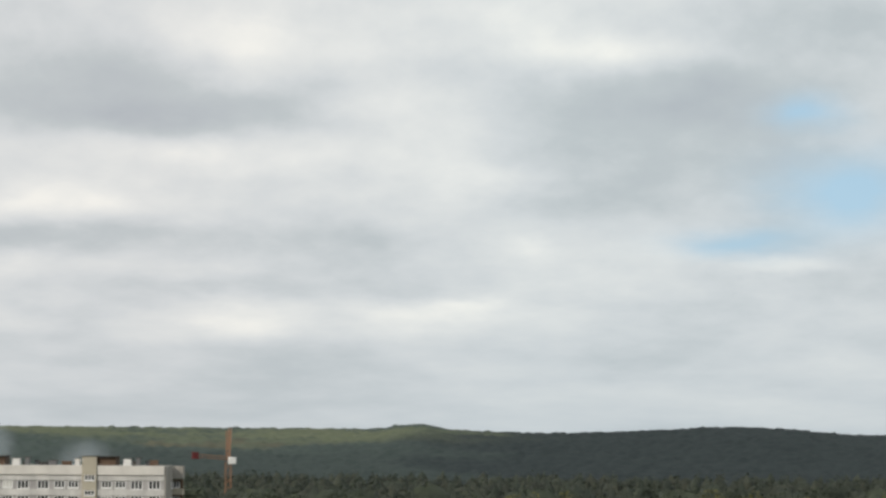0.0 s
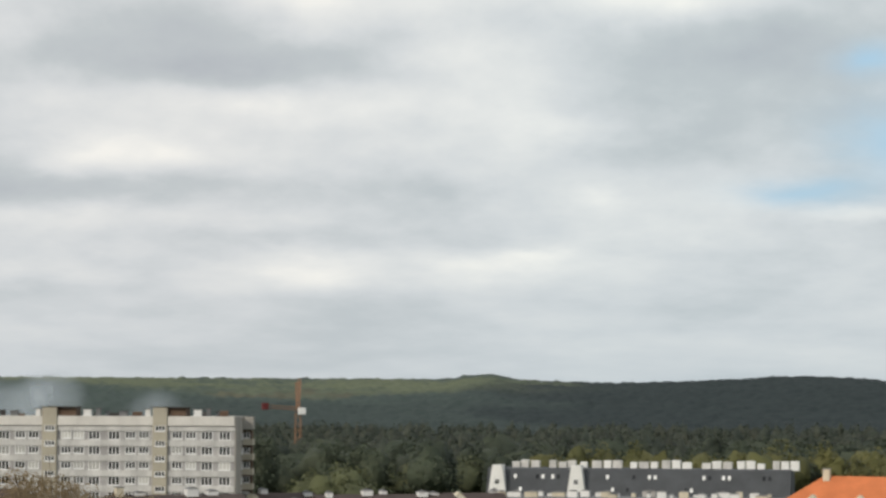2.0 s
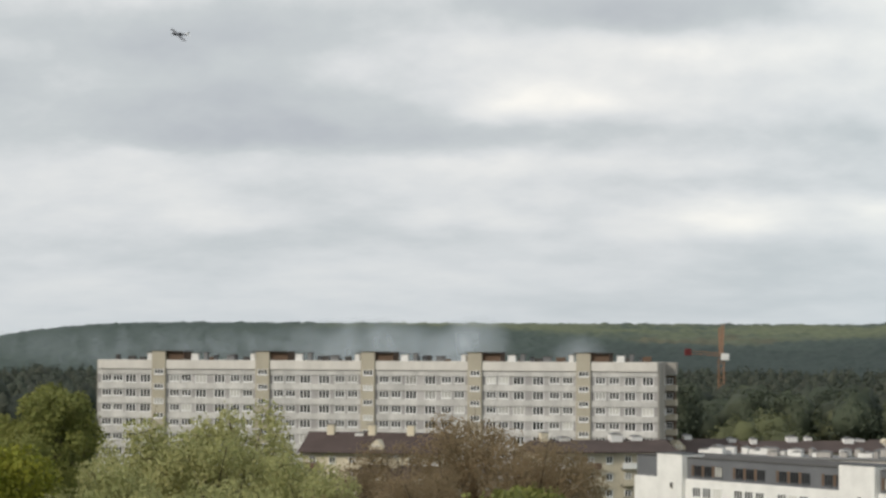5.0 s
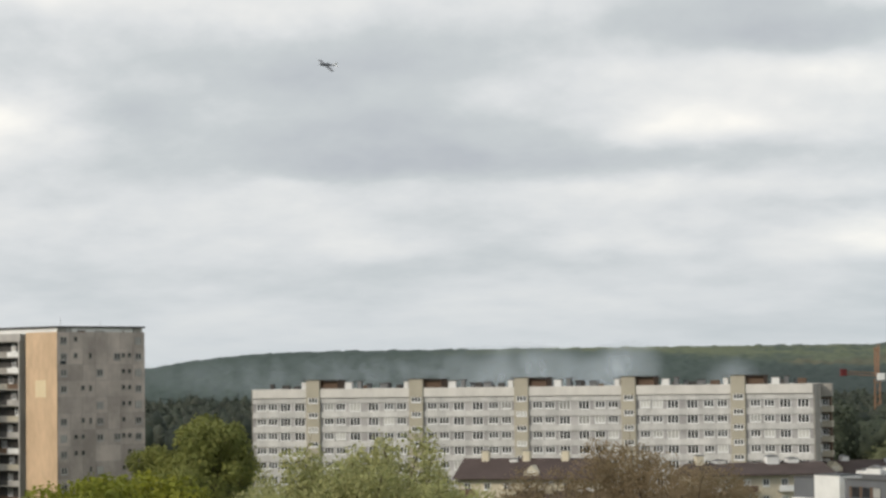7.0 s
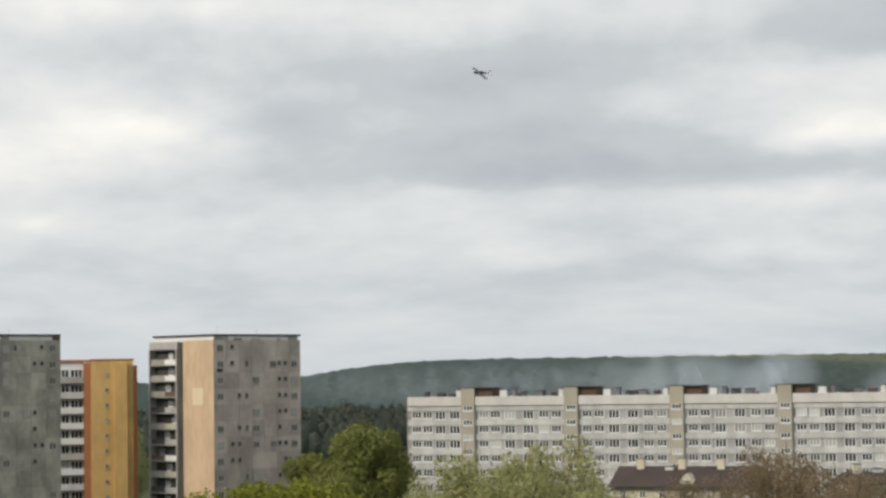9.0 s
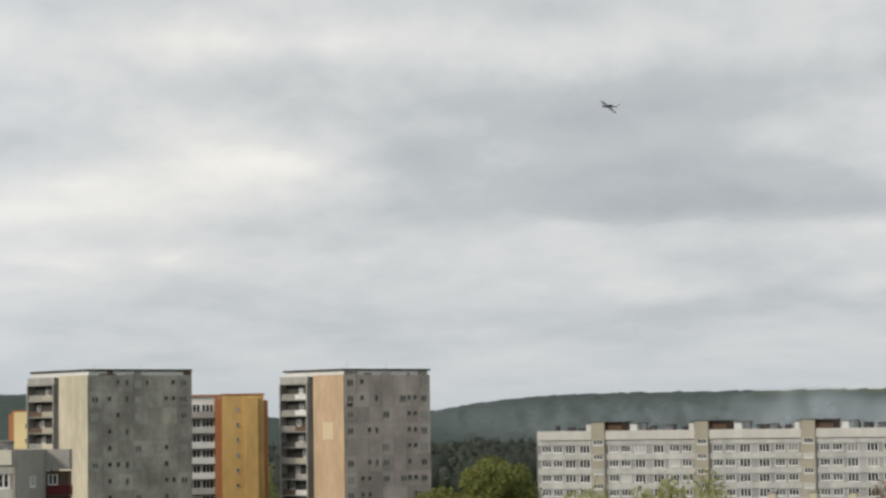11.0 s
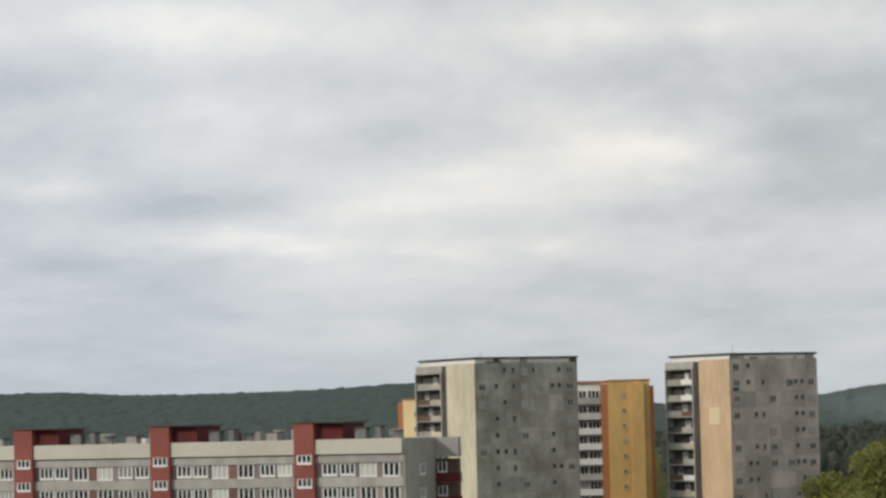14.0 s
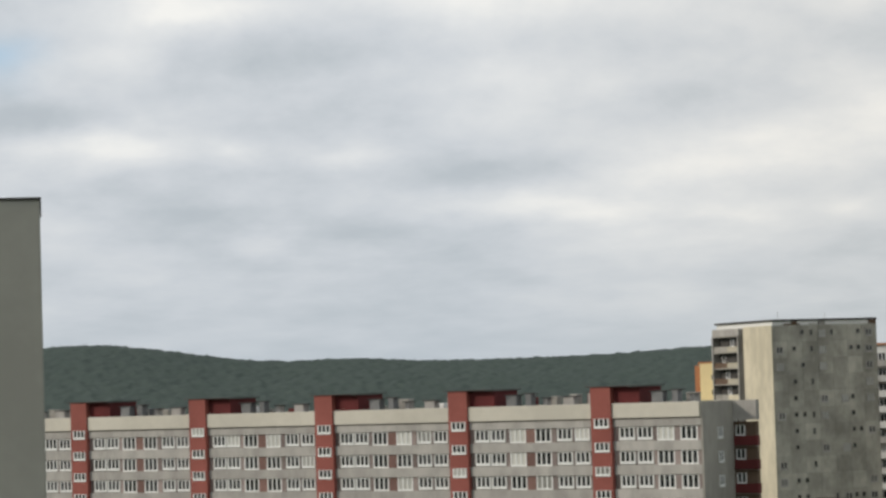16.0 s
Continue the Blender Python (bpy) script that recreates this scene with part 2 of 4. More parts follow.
CRANE = material("orange crane paint", (0.30, 0.165, 0.095), 0.6, 0.5, 0.15, 2.0)
METAL = material("dull metal", (0.4, 0.4, 0.4), 0.5, 0.5, 0.2, 3.0, metal=0.6)
BARK = material("bark", (0.11, 0.085, 0.06), 0.95, 1.0, 0.35, 6.0)
GROUND = material("grass and earth", (0.07, 0.095, 0.035), 0.95, 0.012, 0.4, 0.3, second=(0.05, 0.06, 0.03))
PLANE_GREY = material("grey aircraft paint", (0.16, 0.165, 0.18), 0.45, 0.5, 0.15, 2.0)
PLANE_WHITE = material("white aircraft paint", (0.75, 0.75, 0.75), 0.4, 0.5, 0.1, 2.0)


def foliage(name, color, second, island=0.18, through=0.45, scale=0.14):
    """Leaves: diffuse and partly translucent, toned spray by spray."""
    mat = material(name, color, 0.75, scale, 0.3, 1.5, per_island=island, second=second)
    n = Nodes(mat.node_tree)
    bsdf = mat.node_tree.nodes["Principled BSDF"]
    tone = bsdf.inputs["Base Color"].links[0].from_socket
    leaf = n.add("ShaderNodeBsdfTranslucent", {0: tone})
    both = n.add("ShaderNodeMixShader", {0: through, 1: bsdf.outputs[0], 2: leaf.outputs[0]})
    mat.node_tree.links.new(both.outputs[0], mat.node_tree.nodes["Material Output"].inputs[0])
    return mat


WILLOW = foliage("pale willow leaves", (0.42, 0.41, 0.19), (0.30, 0.31, 0.13), 0.09, 0.4)
SPRING = foliage("bright spring leaves", (0.27, 0.275, 0.035), (0.15, 0.17, 0.025), 0.1, 0.35)
DEEP = foliage("olive green leaves", (0.24, 0.25, 0.07), (0.15, 0.165, 0.05), 0.1, 0.35)
RUSSET = foliage("russet budding twigs", (0.34, 0.258, 0.16), (0.24, 0.185, 0.112), 0.05, 0.55)
PINE = foliage("dark pine crowns", (0.085, 0.095, 0.07), (0.042, 0.052, 0.042), 0.12, 0.35, 0.06)
MIXED = foliage("mixed spring wood", (0.165, 0.175, 0.085), (0.085, 0.097, 0.06), 0.06, 0.4, 0.03)
DUSKY = foliage("dusky green wood", (0.095, 0.112, 0.072), (0.05, 0.062, 0.046), 0.06, 0.35, 0.04)
OLIVE = foliage("yellow-green spring wood", (0.185, 0.178, 0.068), (0.12, 0.122, 0.055), 0.06, 0.4, 0.05)


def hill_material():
    """Woods on the hills: lighter high on the middle slopes, darker low down and towards the east, one bare field.
    Distance haze is put into the colours.
    """
    mat = bpy.data.materials.new("hazy hill wood")
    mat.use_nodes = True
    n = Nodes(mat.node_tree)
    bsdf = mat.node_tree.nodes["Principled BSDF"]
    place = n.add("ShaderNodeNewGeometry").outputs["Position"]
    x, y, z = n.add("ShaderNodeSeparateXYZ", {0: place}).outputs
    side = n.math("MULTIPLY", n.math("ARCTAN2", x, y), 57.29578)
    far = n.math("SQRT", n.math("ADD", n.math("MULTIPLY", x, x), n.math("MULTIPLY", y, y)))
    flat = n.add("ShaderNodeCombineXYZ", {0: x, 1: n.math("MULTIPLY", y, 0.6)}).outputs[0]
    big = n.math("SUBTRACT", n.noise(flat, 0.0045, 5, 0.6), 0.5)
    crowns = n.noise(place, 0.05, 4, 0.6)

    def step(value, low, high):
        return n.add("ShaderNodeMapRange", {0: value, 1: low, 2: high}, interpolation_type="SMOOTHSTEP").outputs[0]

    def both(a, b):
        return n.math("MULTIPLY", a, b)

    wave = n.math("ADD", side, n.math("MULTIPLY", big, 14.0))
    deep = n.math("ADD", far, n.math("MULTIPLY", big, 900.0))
    # base colours greyed and blued to paint the haze of distance
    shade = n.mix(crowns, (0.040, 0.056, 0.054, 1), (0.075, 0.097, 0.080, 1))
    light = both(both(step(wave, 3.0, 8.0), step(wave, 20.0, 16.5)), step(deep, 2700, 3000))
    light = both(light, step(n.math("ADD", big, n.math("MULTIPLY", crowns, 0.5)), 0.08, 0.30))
    dark_area = n.math("MAXIMUM", step(wave, 14.5, 18.5), n.math("MULTIPLY", both(step(wave, 8.0, 11.0), step(deep, 2780, 2500)), 0.45))
    shade = n.mix(dark_area, shade, n.mix(crowns, (0.019, 0.027, 0.029, 1), (0.037, 0.048, 0.047, 1)))
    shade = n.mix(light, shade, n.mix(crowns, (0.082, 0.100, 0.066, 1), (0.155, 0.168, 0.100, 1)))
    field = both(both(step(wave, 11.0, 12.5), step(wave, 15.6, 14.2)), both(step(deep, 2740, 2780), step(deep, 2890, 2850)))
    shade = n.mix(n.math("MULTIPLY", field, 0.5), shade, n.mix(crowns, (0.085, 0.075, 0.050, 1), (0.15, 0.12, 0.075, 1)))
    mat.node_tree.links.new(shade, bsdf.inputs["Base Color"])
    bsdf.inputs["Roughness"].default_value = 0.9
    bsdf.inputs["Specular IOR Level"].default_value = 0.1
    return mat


HAZY_HILL_WOOD = hill_material()


# ---- helpers of this scene ----
def polar(b, r):
    """Plan position at a bearing in degrees (right of +y) and a distance from the eye."""
    return Vector((r * math.sin(radians(b)), r * math.cos(radians(b)), 0))


def box(bm, x0, x1, y0, y1, z0, z1, mat=0, taper=0.0):
    """A block; taper draws the top in on all sides."""
    vs = [bm.verts.new((x, y, z)) for z, k in ((z0, 0), (z1, taper)) for x, y in
          ((x0 + k, y0 + k), (x1 - k, y0 + k), (x1 - k, y1 - k), (x0 + k, y1 - k))]
    for f in ((3, 2, 1, 0), (4, 5, 6, 7), (0, 1, 5, 4), (1, 2, 6, 5), (2, 3, 7, 6), (3, 0, 4, 7)):
        bm.faces.new([vs[i] for i in f]).material_index = mat


def prism(bm, points, axis, a, b, mat=0):
    """A closed outline drawn out along an axis from a to b. Outline in the two other axes, in order."""
    def put(p, t):
        c = list(p)
        c.insert("xyz".index(axis), t)
        return bm.verts.new(c)
    lo, hi = [put(p, a) for p in points], [put(p, b) for p in points]
    n = len(points)
    faces = [bm.faces.new(lo[::-1]), bm.faces.new(hi)] + [bm.faces.new((lo[i], lo[(i + 1) % n], hi[(i + 1) % n], hi[i])) for i in range(n)]
    for f in faces:
        f.material_index = mat


def tube(bm, a, b, r0, r1, sides=8):
    """A tapered round bar from a to b."""
    a, b = Vector(a), Vector(b)
    q = (b - a).to_track_quat("Z", "Y")
    rings = [[bm.verts.new(p + q @ Vector((r * math.cos(t), r * math.sin(t), 0))) for t in (2 * math.pi * i / sides for i in range(sides))]
             for p, r in ((a, r0), (b, r1))]
    for i in range(sides):
        bm.faces.new((rings[0][i], rings[0][(i + 1) % sides], rings[1][(i + 1) % sides], rings[1][i]))
    bm.faces.new(rings[0][::-1])
    bm.faces.new(rings[1])


def mesh_of(name, bm, *mats):
    bmesh.ops.recalc_face_normals(bm, faces=bm.faces)
    me = bpy.data.meshes.new(name)
    bm.to_mesh(me)
    bm.free()
    for m in mats:
        me.materials.append(m)
    return me


def part(name, bm, mat, parent, label="", at=(0, 0, 0)):
    """Links a bmesh or a shared mesh as one object under a thing or a part."""
    mats = mat if isinstance(mat, (tuple, list)) else (mat,)
    me = bm if isinstance(bm, bpy.types.Mesh) else mesh_of(name, bm, *mats)
    ob = new(name, me)
    ob.parent, ob.location = parent, at
    if label:
        tagged(ob, label)
    return ob


def block(name, x0, x1, y0, y1, z0, z1, mat, parent, label="", bevel=0.0):
    bm = bmesh.new()
    box(bm, x0, x1, y0, y1, z0, z1)
    if bevel:
        bmesh.ops.bevel(bm, geom=bm.edges[:], offset=bevel, segments=1, affect="EDGES")
    return part(name, bm, mat, parent, label)


def thing(name, place, turn, label, category, group="", kind=""):
    ob = new(name)
    ob.location, ob.rotation_euler = place, (0, 0, radians(turn))
    return tagged(ob, label, category, group, kind)


def window_meshes(width, height, sashes, depth=0.16, frame_mat=FRAME, t=0.10, glass=GLASS):
    """A window's frame with its mullions and sill in one piece, and its glazing."""
    f, g = bmesh.new(), bmesh.new()
    step = (width - t) / sashes
    xs = [x for i in range(sashes + 1) for x in (i * step, i * step + t)]
    zs = [-0.14, t, height - 0.05, height]
    made = {}

    def vert(i, j, y):
        if (i, j, y) not in made:
            made[i, j, y] = f.verts.new((xs[i], y, zs[j]))
        return made[i, j, y]

    def solid(i, j):
        return 0 <= i < len(xs) - 1 and 0 <= j < 3 and (j != 1 or i % 2 == 0)

    for i in range(len(xs) - 1):
        for j in range(3):
            if not solid(i, j):
                continue
            ring = ((i, j), (i + 1, j), (i + 1, j + 1), (i, j + 1))
            for y in (0.0, depth):
                f.faces.new([vert(*c, y) for c in ring])
            for k, (di, dj) in enumerate(((0, -1), (1, 0), (0, 1), (-1, 0))):
                if not solid(i + di, j + dj):
                    a, b = ring[k], ring[(k + 1) % 4]
                    f.faces.new((vert(*a, 0.0), vert(*b, 0.0), vert(*b, depth), vert(*a, depth)))
    box(g, t * 0.5, width - t * 0.5, depth * 0.5, depth * 0.5 + 0.03, t * 0.5, height - t * 0.5)
    return mesh_of("window", f, frame_mat), mesh_of("pane", g, glass)


def put_window(meshes, parent, x, y, z, turn=0.0, label=""):
    win = part("window", meshes[0], None, parent, label, (x, y, z))
    win.rotation_euler = (0, 0, turn)
    part("pane", meshes[1], None, win)
    return win


WIN_TALL = window_meshes(2.2, 1.62, 3, t=0.16)
WIN_PAIR = window_meshes(2.0, 1.32, 3, t=0.16)
WIN_STAIR = window_meshes(1.95, 1.0, 3, t=0.15)
WIN_SMALL = window_meshes(1.2, 1.2, 2, t=0.13)
WIN_TINY = window_meshes(0.66, 0.74, 1, 0.16, GREY_WALL, 0.05, DARK_GLASS)
WIN_DULL = window_meshes(1.35, 1.15, 2, 0.16, CONCRETE, 0.16, DULL_GLASS)
WIN_FAINT = window_meshes(0.6, 0.7, 1, 0.16, BEIGE, 0.12, DULL_GLASS)
WIN_SLIT = window_meshes(0.5, 0.95, 1, 0.16, GREY_WALL, 0.05, DARK_GLASS)
WIN_SQUARE = window_meshes(1.15, 1.2, 1, 0.16, SLATE, 0.06, DARK_GLASS)
WIN_DARK = window_meshes(1.95, 1.62, 3, 0.16, SLATE)


# ---- terrain ----
def crest(b):
    """Height of the wooded ridge's slope line at a bearing, in thousandths of its distance."""
    def hump(c, s, a):
        return a * math.exp(-((b - c) / s) ** 2)
    return 9.6 + hump(-25.2, 3.0, 9.5) + hump(-11.5, 2.0, 2.2) + hump(-5.0, 2.9, -9.5) + hump(16.75, 0.6, 2.0) + hump(23.6, 1.4, 1.4) + hump(-19.5, 1.2, 1.6) + hump(19.6, 2.0, -1.1) + hump(26.4, 1.0, -1.4)


RIDGE = 3400.0


def terrain(x, y):
    r, b = math.hypot(x, y), math.degrees(math.atan2(x, y))
    if abs(b) > 60:
        c = 9.6
    else:
        c = crest(b)
    top = EYE - 4.0 + c * RIDGE / 1000
    k = min(max((r - 1750) / (RIDGE - 1750), 0), 1)
    k = k * k * (3 - 2 * k)
    z = top * k
    z += 9 * k * (1 - k) * 4 * noise.noise((x * 0.0021, y * 0.0021, 5.0))
    if r > RIDGE:
        z -= (r - RIDGE) * 0.05
    return z


bm = bmesh.new()
radii = [0.0, 60, 150, 300, 500, 750, 1000, 1300, 1600] + [1700 + 60 * i for i in range(51)]
rings = []
for r in radii[1:]:
    ring = []
    for i in range(240):
        # finer steps where the view goes
        u = -1 + 2 * i / 240
        b = 180 * (0.28 * u + 0.72 * u ** 3)
        p = polar(b, r)
        ring.append(bm.verts.new((p.x, p.y, terrain(p.x, p.y) if r > 1700 else 0)))
    rings.append(ring)
centre = bm.verts.new((0, 0, 0))
for i in range(240):
    bm.faces.new((centre, rings[0][(i + 1) % 240], rings[0][i]))
    for a, c in zip(rings, rings[1:]):
        bm.faces.new((a[i], a[(i + 1) % 240], c[(i + 1) % 240], c[i]))
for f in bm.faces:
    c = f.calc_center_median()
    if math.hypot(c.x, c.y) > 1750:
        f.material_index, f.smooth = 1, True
ground = new("ground", mesh_of("ground", bm, GROUND, HAZY_HILL_WOOD))
tagged(ground, "grassy flat ground rising to low wooded hills", "ground", kind="structure")


# ---- long apartment blocks ----
def slab_block(name, place, turn, length, bays, height, storeys, wall, bay_mat, head_mat, parapet, pier, infill, label, end_balcony, deep=15.0, rise=1.65, balcony_deep=3.15):
    """A long prefabricated block: front along local x, facing -y. bays: where each stair bay begins."""
    top = thing(name, place, turn, label, "apartment block")
    bay_w, st = 2.7, 2.8
    block("wall", 0, length, 0.28, deep, 0, height - 1.2, wall, top)
    block("gable_wall", length - 0.002, length + 0.25, 0.05, deep - balcony_deep - 0.05, 0, height - 0.03, GREY_WALL, top, "bare dark grey end wall")
    block("gable_wall", -0.25, 0.002, 0.05, deep, 0, height - 0.03, GREY_WALL, top, "bare dark grey end wall")
    block("roof", 0, length, 0.3, deep, height - 1.25, height - 0.9, FELT_AND_SHADE, top, "dark felt flat roof")
    block("parapet", 0, length, deep - 0.3, deep, height - 1.2, height, parapet, top)
    spans, x = [], 0.0
    for b in bays:
        spans.append((x, b))
        x = b + bay_w
    spans.append((x, length))
    first = height - 4.4
    for a, b in spans:
        width = b - a
        block("parapet", a, b, -0.22, 0.3, height - 1.75, height, parapet, top, "pale parapet panel", 0.04)
        # dark strip set into the gap to paint the parapet's shadow
        block("painted_shadow_strip", a, b, 0.18, 0.3, height - 1.9, height - 1.75, FELT_AND_SHADE, top)
        block("fascia", a, b, 0.0, 0.3, height - 2.75, height - 1.9, wall, top)
        if width > 13:
            starts = [width * k for k in (0.033, 0.165, 0.327, 0.533, 0.705, 0.845)]
        elif width > 8:
            starts = [width * k for k in (0.055, 0.262, 0.50, 0.765)]
        else:
            starts = [width * 0.15, width * 0.55]
        count = len(starts)
        panel = bmesh.new()
        box(panel, a + 0.03, b - 0.03, 0, 0.3, 0, 1.14)
        panel_me = mesh_of("spandrel_panel", panel, wall)
        gaps = []
        ends = [0.02] + [x + 2.22 for x in starts]
        for i in range(count + 1):
            x0, x1 = ends[i], (starts[i] - 0.02 if i < count else width - 0.02)
            if x1 > x0 + 0.05:
                p = bmesh.new()
                box(p, a + x0, a + x1, 0.14, 0.3, 0, 1.64)
                gaps.append(mesh_of("infill_panel", p, pier if (count == 6 and i == 3) else infill))
        for s in range(storeys):
            z = first - s * st
            if z < 0.3:
                break
            part("spandrel_panel", panel_me, None, top, "", (0, random.uniform(-0.02, 0.02), z - 1.16))
            for me in gaps:
                part("infill_panel", me, None, top, "", (0, 0, z - 0.01))
            for i in range(count):
                tall = i in (2, 3) if count == 6 else i > 1
                xx = a + starts[i]
                put_window(WIN_TALL if tall else WIN_PAIR, top, xx + (0 if tall else 0.1), 0.12, z + (0 if tall else 0.25))
    for b in bays:
        bay = block("stair_bay", b, b + bay_w, -0.45, 4.0, 0, height + rise, bay_mat, top, "painted stair bay rising over the roof", 0.04)
        for s in range(storeys):
            z = height - 2.75 - s * st
            if z > 0.5:
                put_window(WIN_STAIR, top, b + 0.45, -0.56, z)
        block("roof_house", b + bay_w + 0.02, b + bay_w + 3.4, 0.35, 6.0, height - 0.9, height + rise - 0.05, head_mat, top, "painted lift machine room on the roof")
        block("roof_slab", b - 0.6, b + bay_w + 3.8, -0.6, 6.4, height + rise + 0.01, height + rise + 0.15, FELT_AND_SHADE, top, "dark overhanging roof slab", 0.03)
        for k, (off, wd, hh) in enumerate(((4.7, 1.5, 1.25), (7.0, 0.8, 1.4), (-1.75, 0.95, 1.3), (8.6, 0.6, 0.8), (11.0, 1.5, 0.9))):
            xo = b + bay_w + off if off > 0 else b + off
            if 0.3 < xo and xo + wd < length:
                vent = block("roof_vent", xo, xo + wd, 0.9 + k * 0.7, 2.1 + k * 0.7, height - 0.9, height + hh, (WHITE if k in (0, 2) else ROOF_GREY) if bay_mat is not RED else (ROOF_GREY if k < 2 else CONCRETE), top, "pale roof vent shaft", 0.05)
                block("vent_cap", xo - 0.3, xo + wd + 0.3, 0.8 + k * 0.7, 2.2 + k * 0.7, height + hh, height + hh + 0.12, FELT_AND_SHADE, vent)
    for a, b in spans:
        x = a + 1.0
        while x < b - 2.2:
            wd, hh, yy = random.uniform(0.7, 1.9), random.uniform(0.3, 1.25), random.uniform(5.5, 8.5)
            # on the pale block, dark shafts stand in for treetops behind the roof
            block("roof_vent", x, x + wd, yy, yy + 1.2, height - 0.9, height + hh, random.choice((head_mat, GREY_WALL, ROOF_GREY, WHITE, GREY_WALL) if bay_mat is RED else (BROWN, FELT_AND_SHADE, FELT_AND_SHADE)), top, "small roof vent shaft, brown and black ones standing in for trees", 0.05)
            x += wd + random.uniform(0.6, 3.5)
    # balconies at the far corner of the end wall
    x0, x1 = length + 0.02, length + end_balcony[0]
    y0 = deep - balcony_deep
    block("balcony_core", x0, x1 - 0.3, y0 + balcony_deep * 0.55, deep + 0.4, 0, height - 2.6, BROWN, top)
    block("balcony_roof", x0, x1, y0, deep, height - 2.4, height - 0.05, GREY_WALL if bay_mat is not RED else wall, top, "grey panel over the balconies")
    for s in range(storeys):
        z = first - s * st
        if z > 0.4:
            block("balcony_parapet", x0, x1, y0, y0 + 0.12, z - 1.0, z + 0.15, end_balcony[1], top, "painted balcony front")
            block("balcony_parapet", x1 - 0.12, x1, y0 + 0.12, deep, z - 1.0, z + 0.15, end_balcony[1], top)
            block("balcony_slab", x0, x1 - 0.13, y0 + 0.13, deep, z - 1.1, z - 0.95, GREY_WALL, top)
            put_window(WIN_SMALL, top, x0 + 0.3, y0 + min(0.8, balcony_deep * 0.4), z + 0.2)
    for s in range(storeys):
        z = first - s * st
        if z > 0.4:
            put_window(WIN_SMALL, top, length + 0.38, deep - 5.2, z + 0.1, math.pi / 2)
    return top


def along(b0, r0, b1, r1):
    a, c = polar(b0, r0), polar(b1, r1)
    return a, c, math.degrees(math.atan2(c.y - a.y, c.x - a.x)), (c - a).length


# red trimmed block: stair bays run from bearing -25.27 at 355 m to -14.03 at 312 m
a, c, turn, run = along(-25.44, 357, -14.27, 313)
u = (c - a).normalized()
pitch = run / 4
red_origin = a - u * (pitch + 8.0)
slab_block("apartment_block", red_origin, turn, 8.0 + 5 * pitch + 2.85 + 11.2, [8.0 + pitch * i for i in range(6)], 27.5, 10,
           CONCRETE, RED, MAROON, PARAPET, PIER, INFILL, "long grey prefabricated apartment block with brick-red stair bays", (3.2, MAROON), 9.2, 1.95, 0.9)

# pale block with beige stair bays
a, c, turn, run = along(0.46, 512, 9.60, 494)
u = (c - a).normalized()
pitch = run / 4
slab_block("apartment_block", a - u * 10.9, turn, 10.9 + run + 2.85 + 12.3, [10.9 + pitch * i for i in range(5)], 27.9, 10,
           CONCRETE_B, BEIGE, BROWN, PARAPET_B, INFILL_B, INFILL_B, "long whitish prefabricated apartment block with beige stair bays", (2.2, BEIGE))


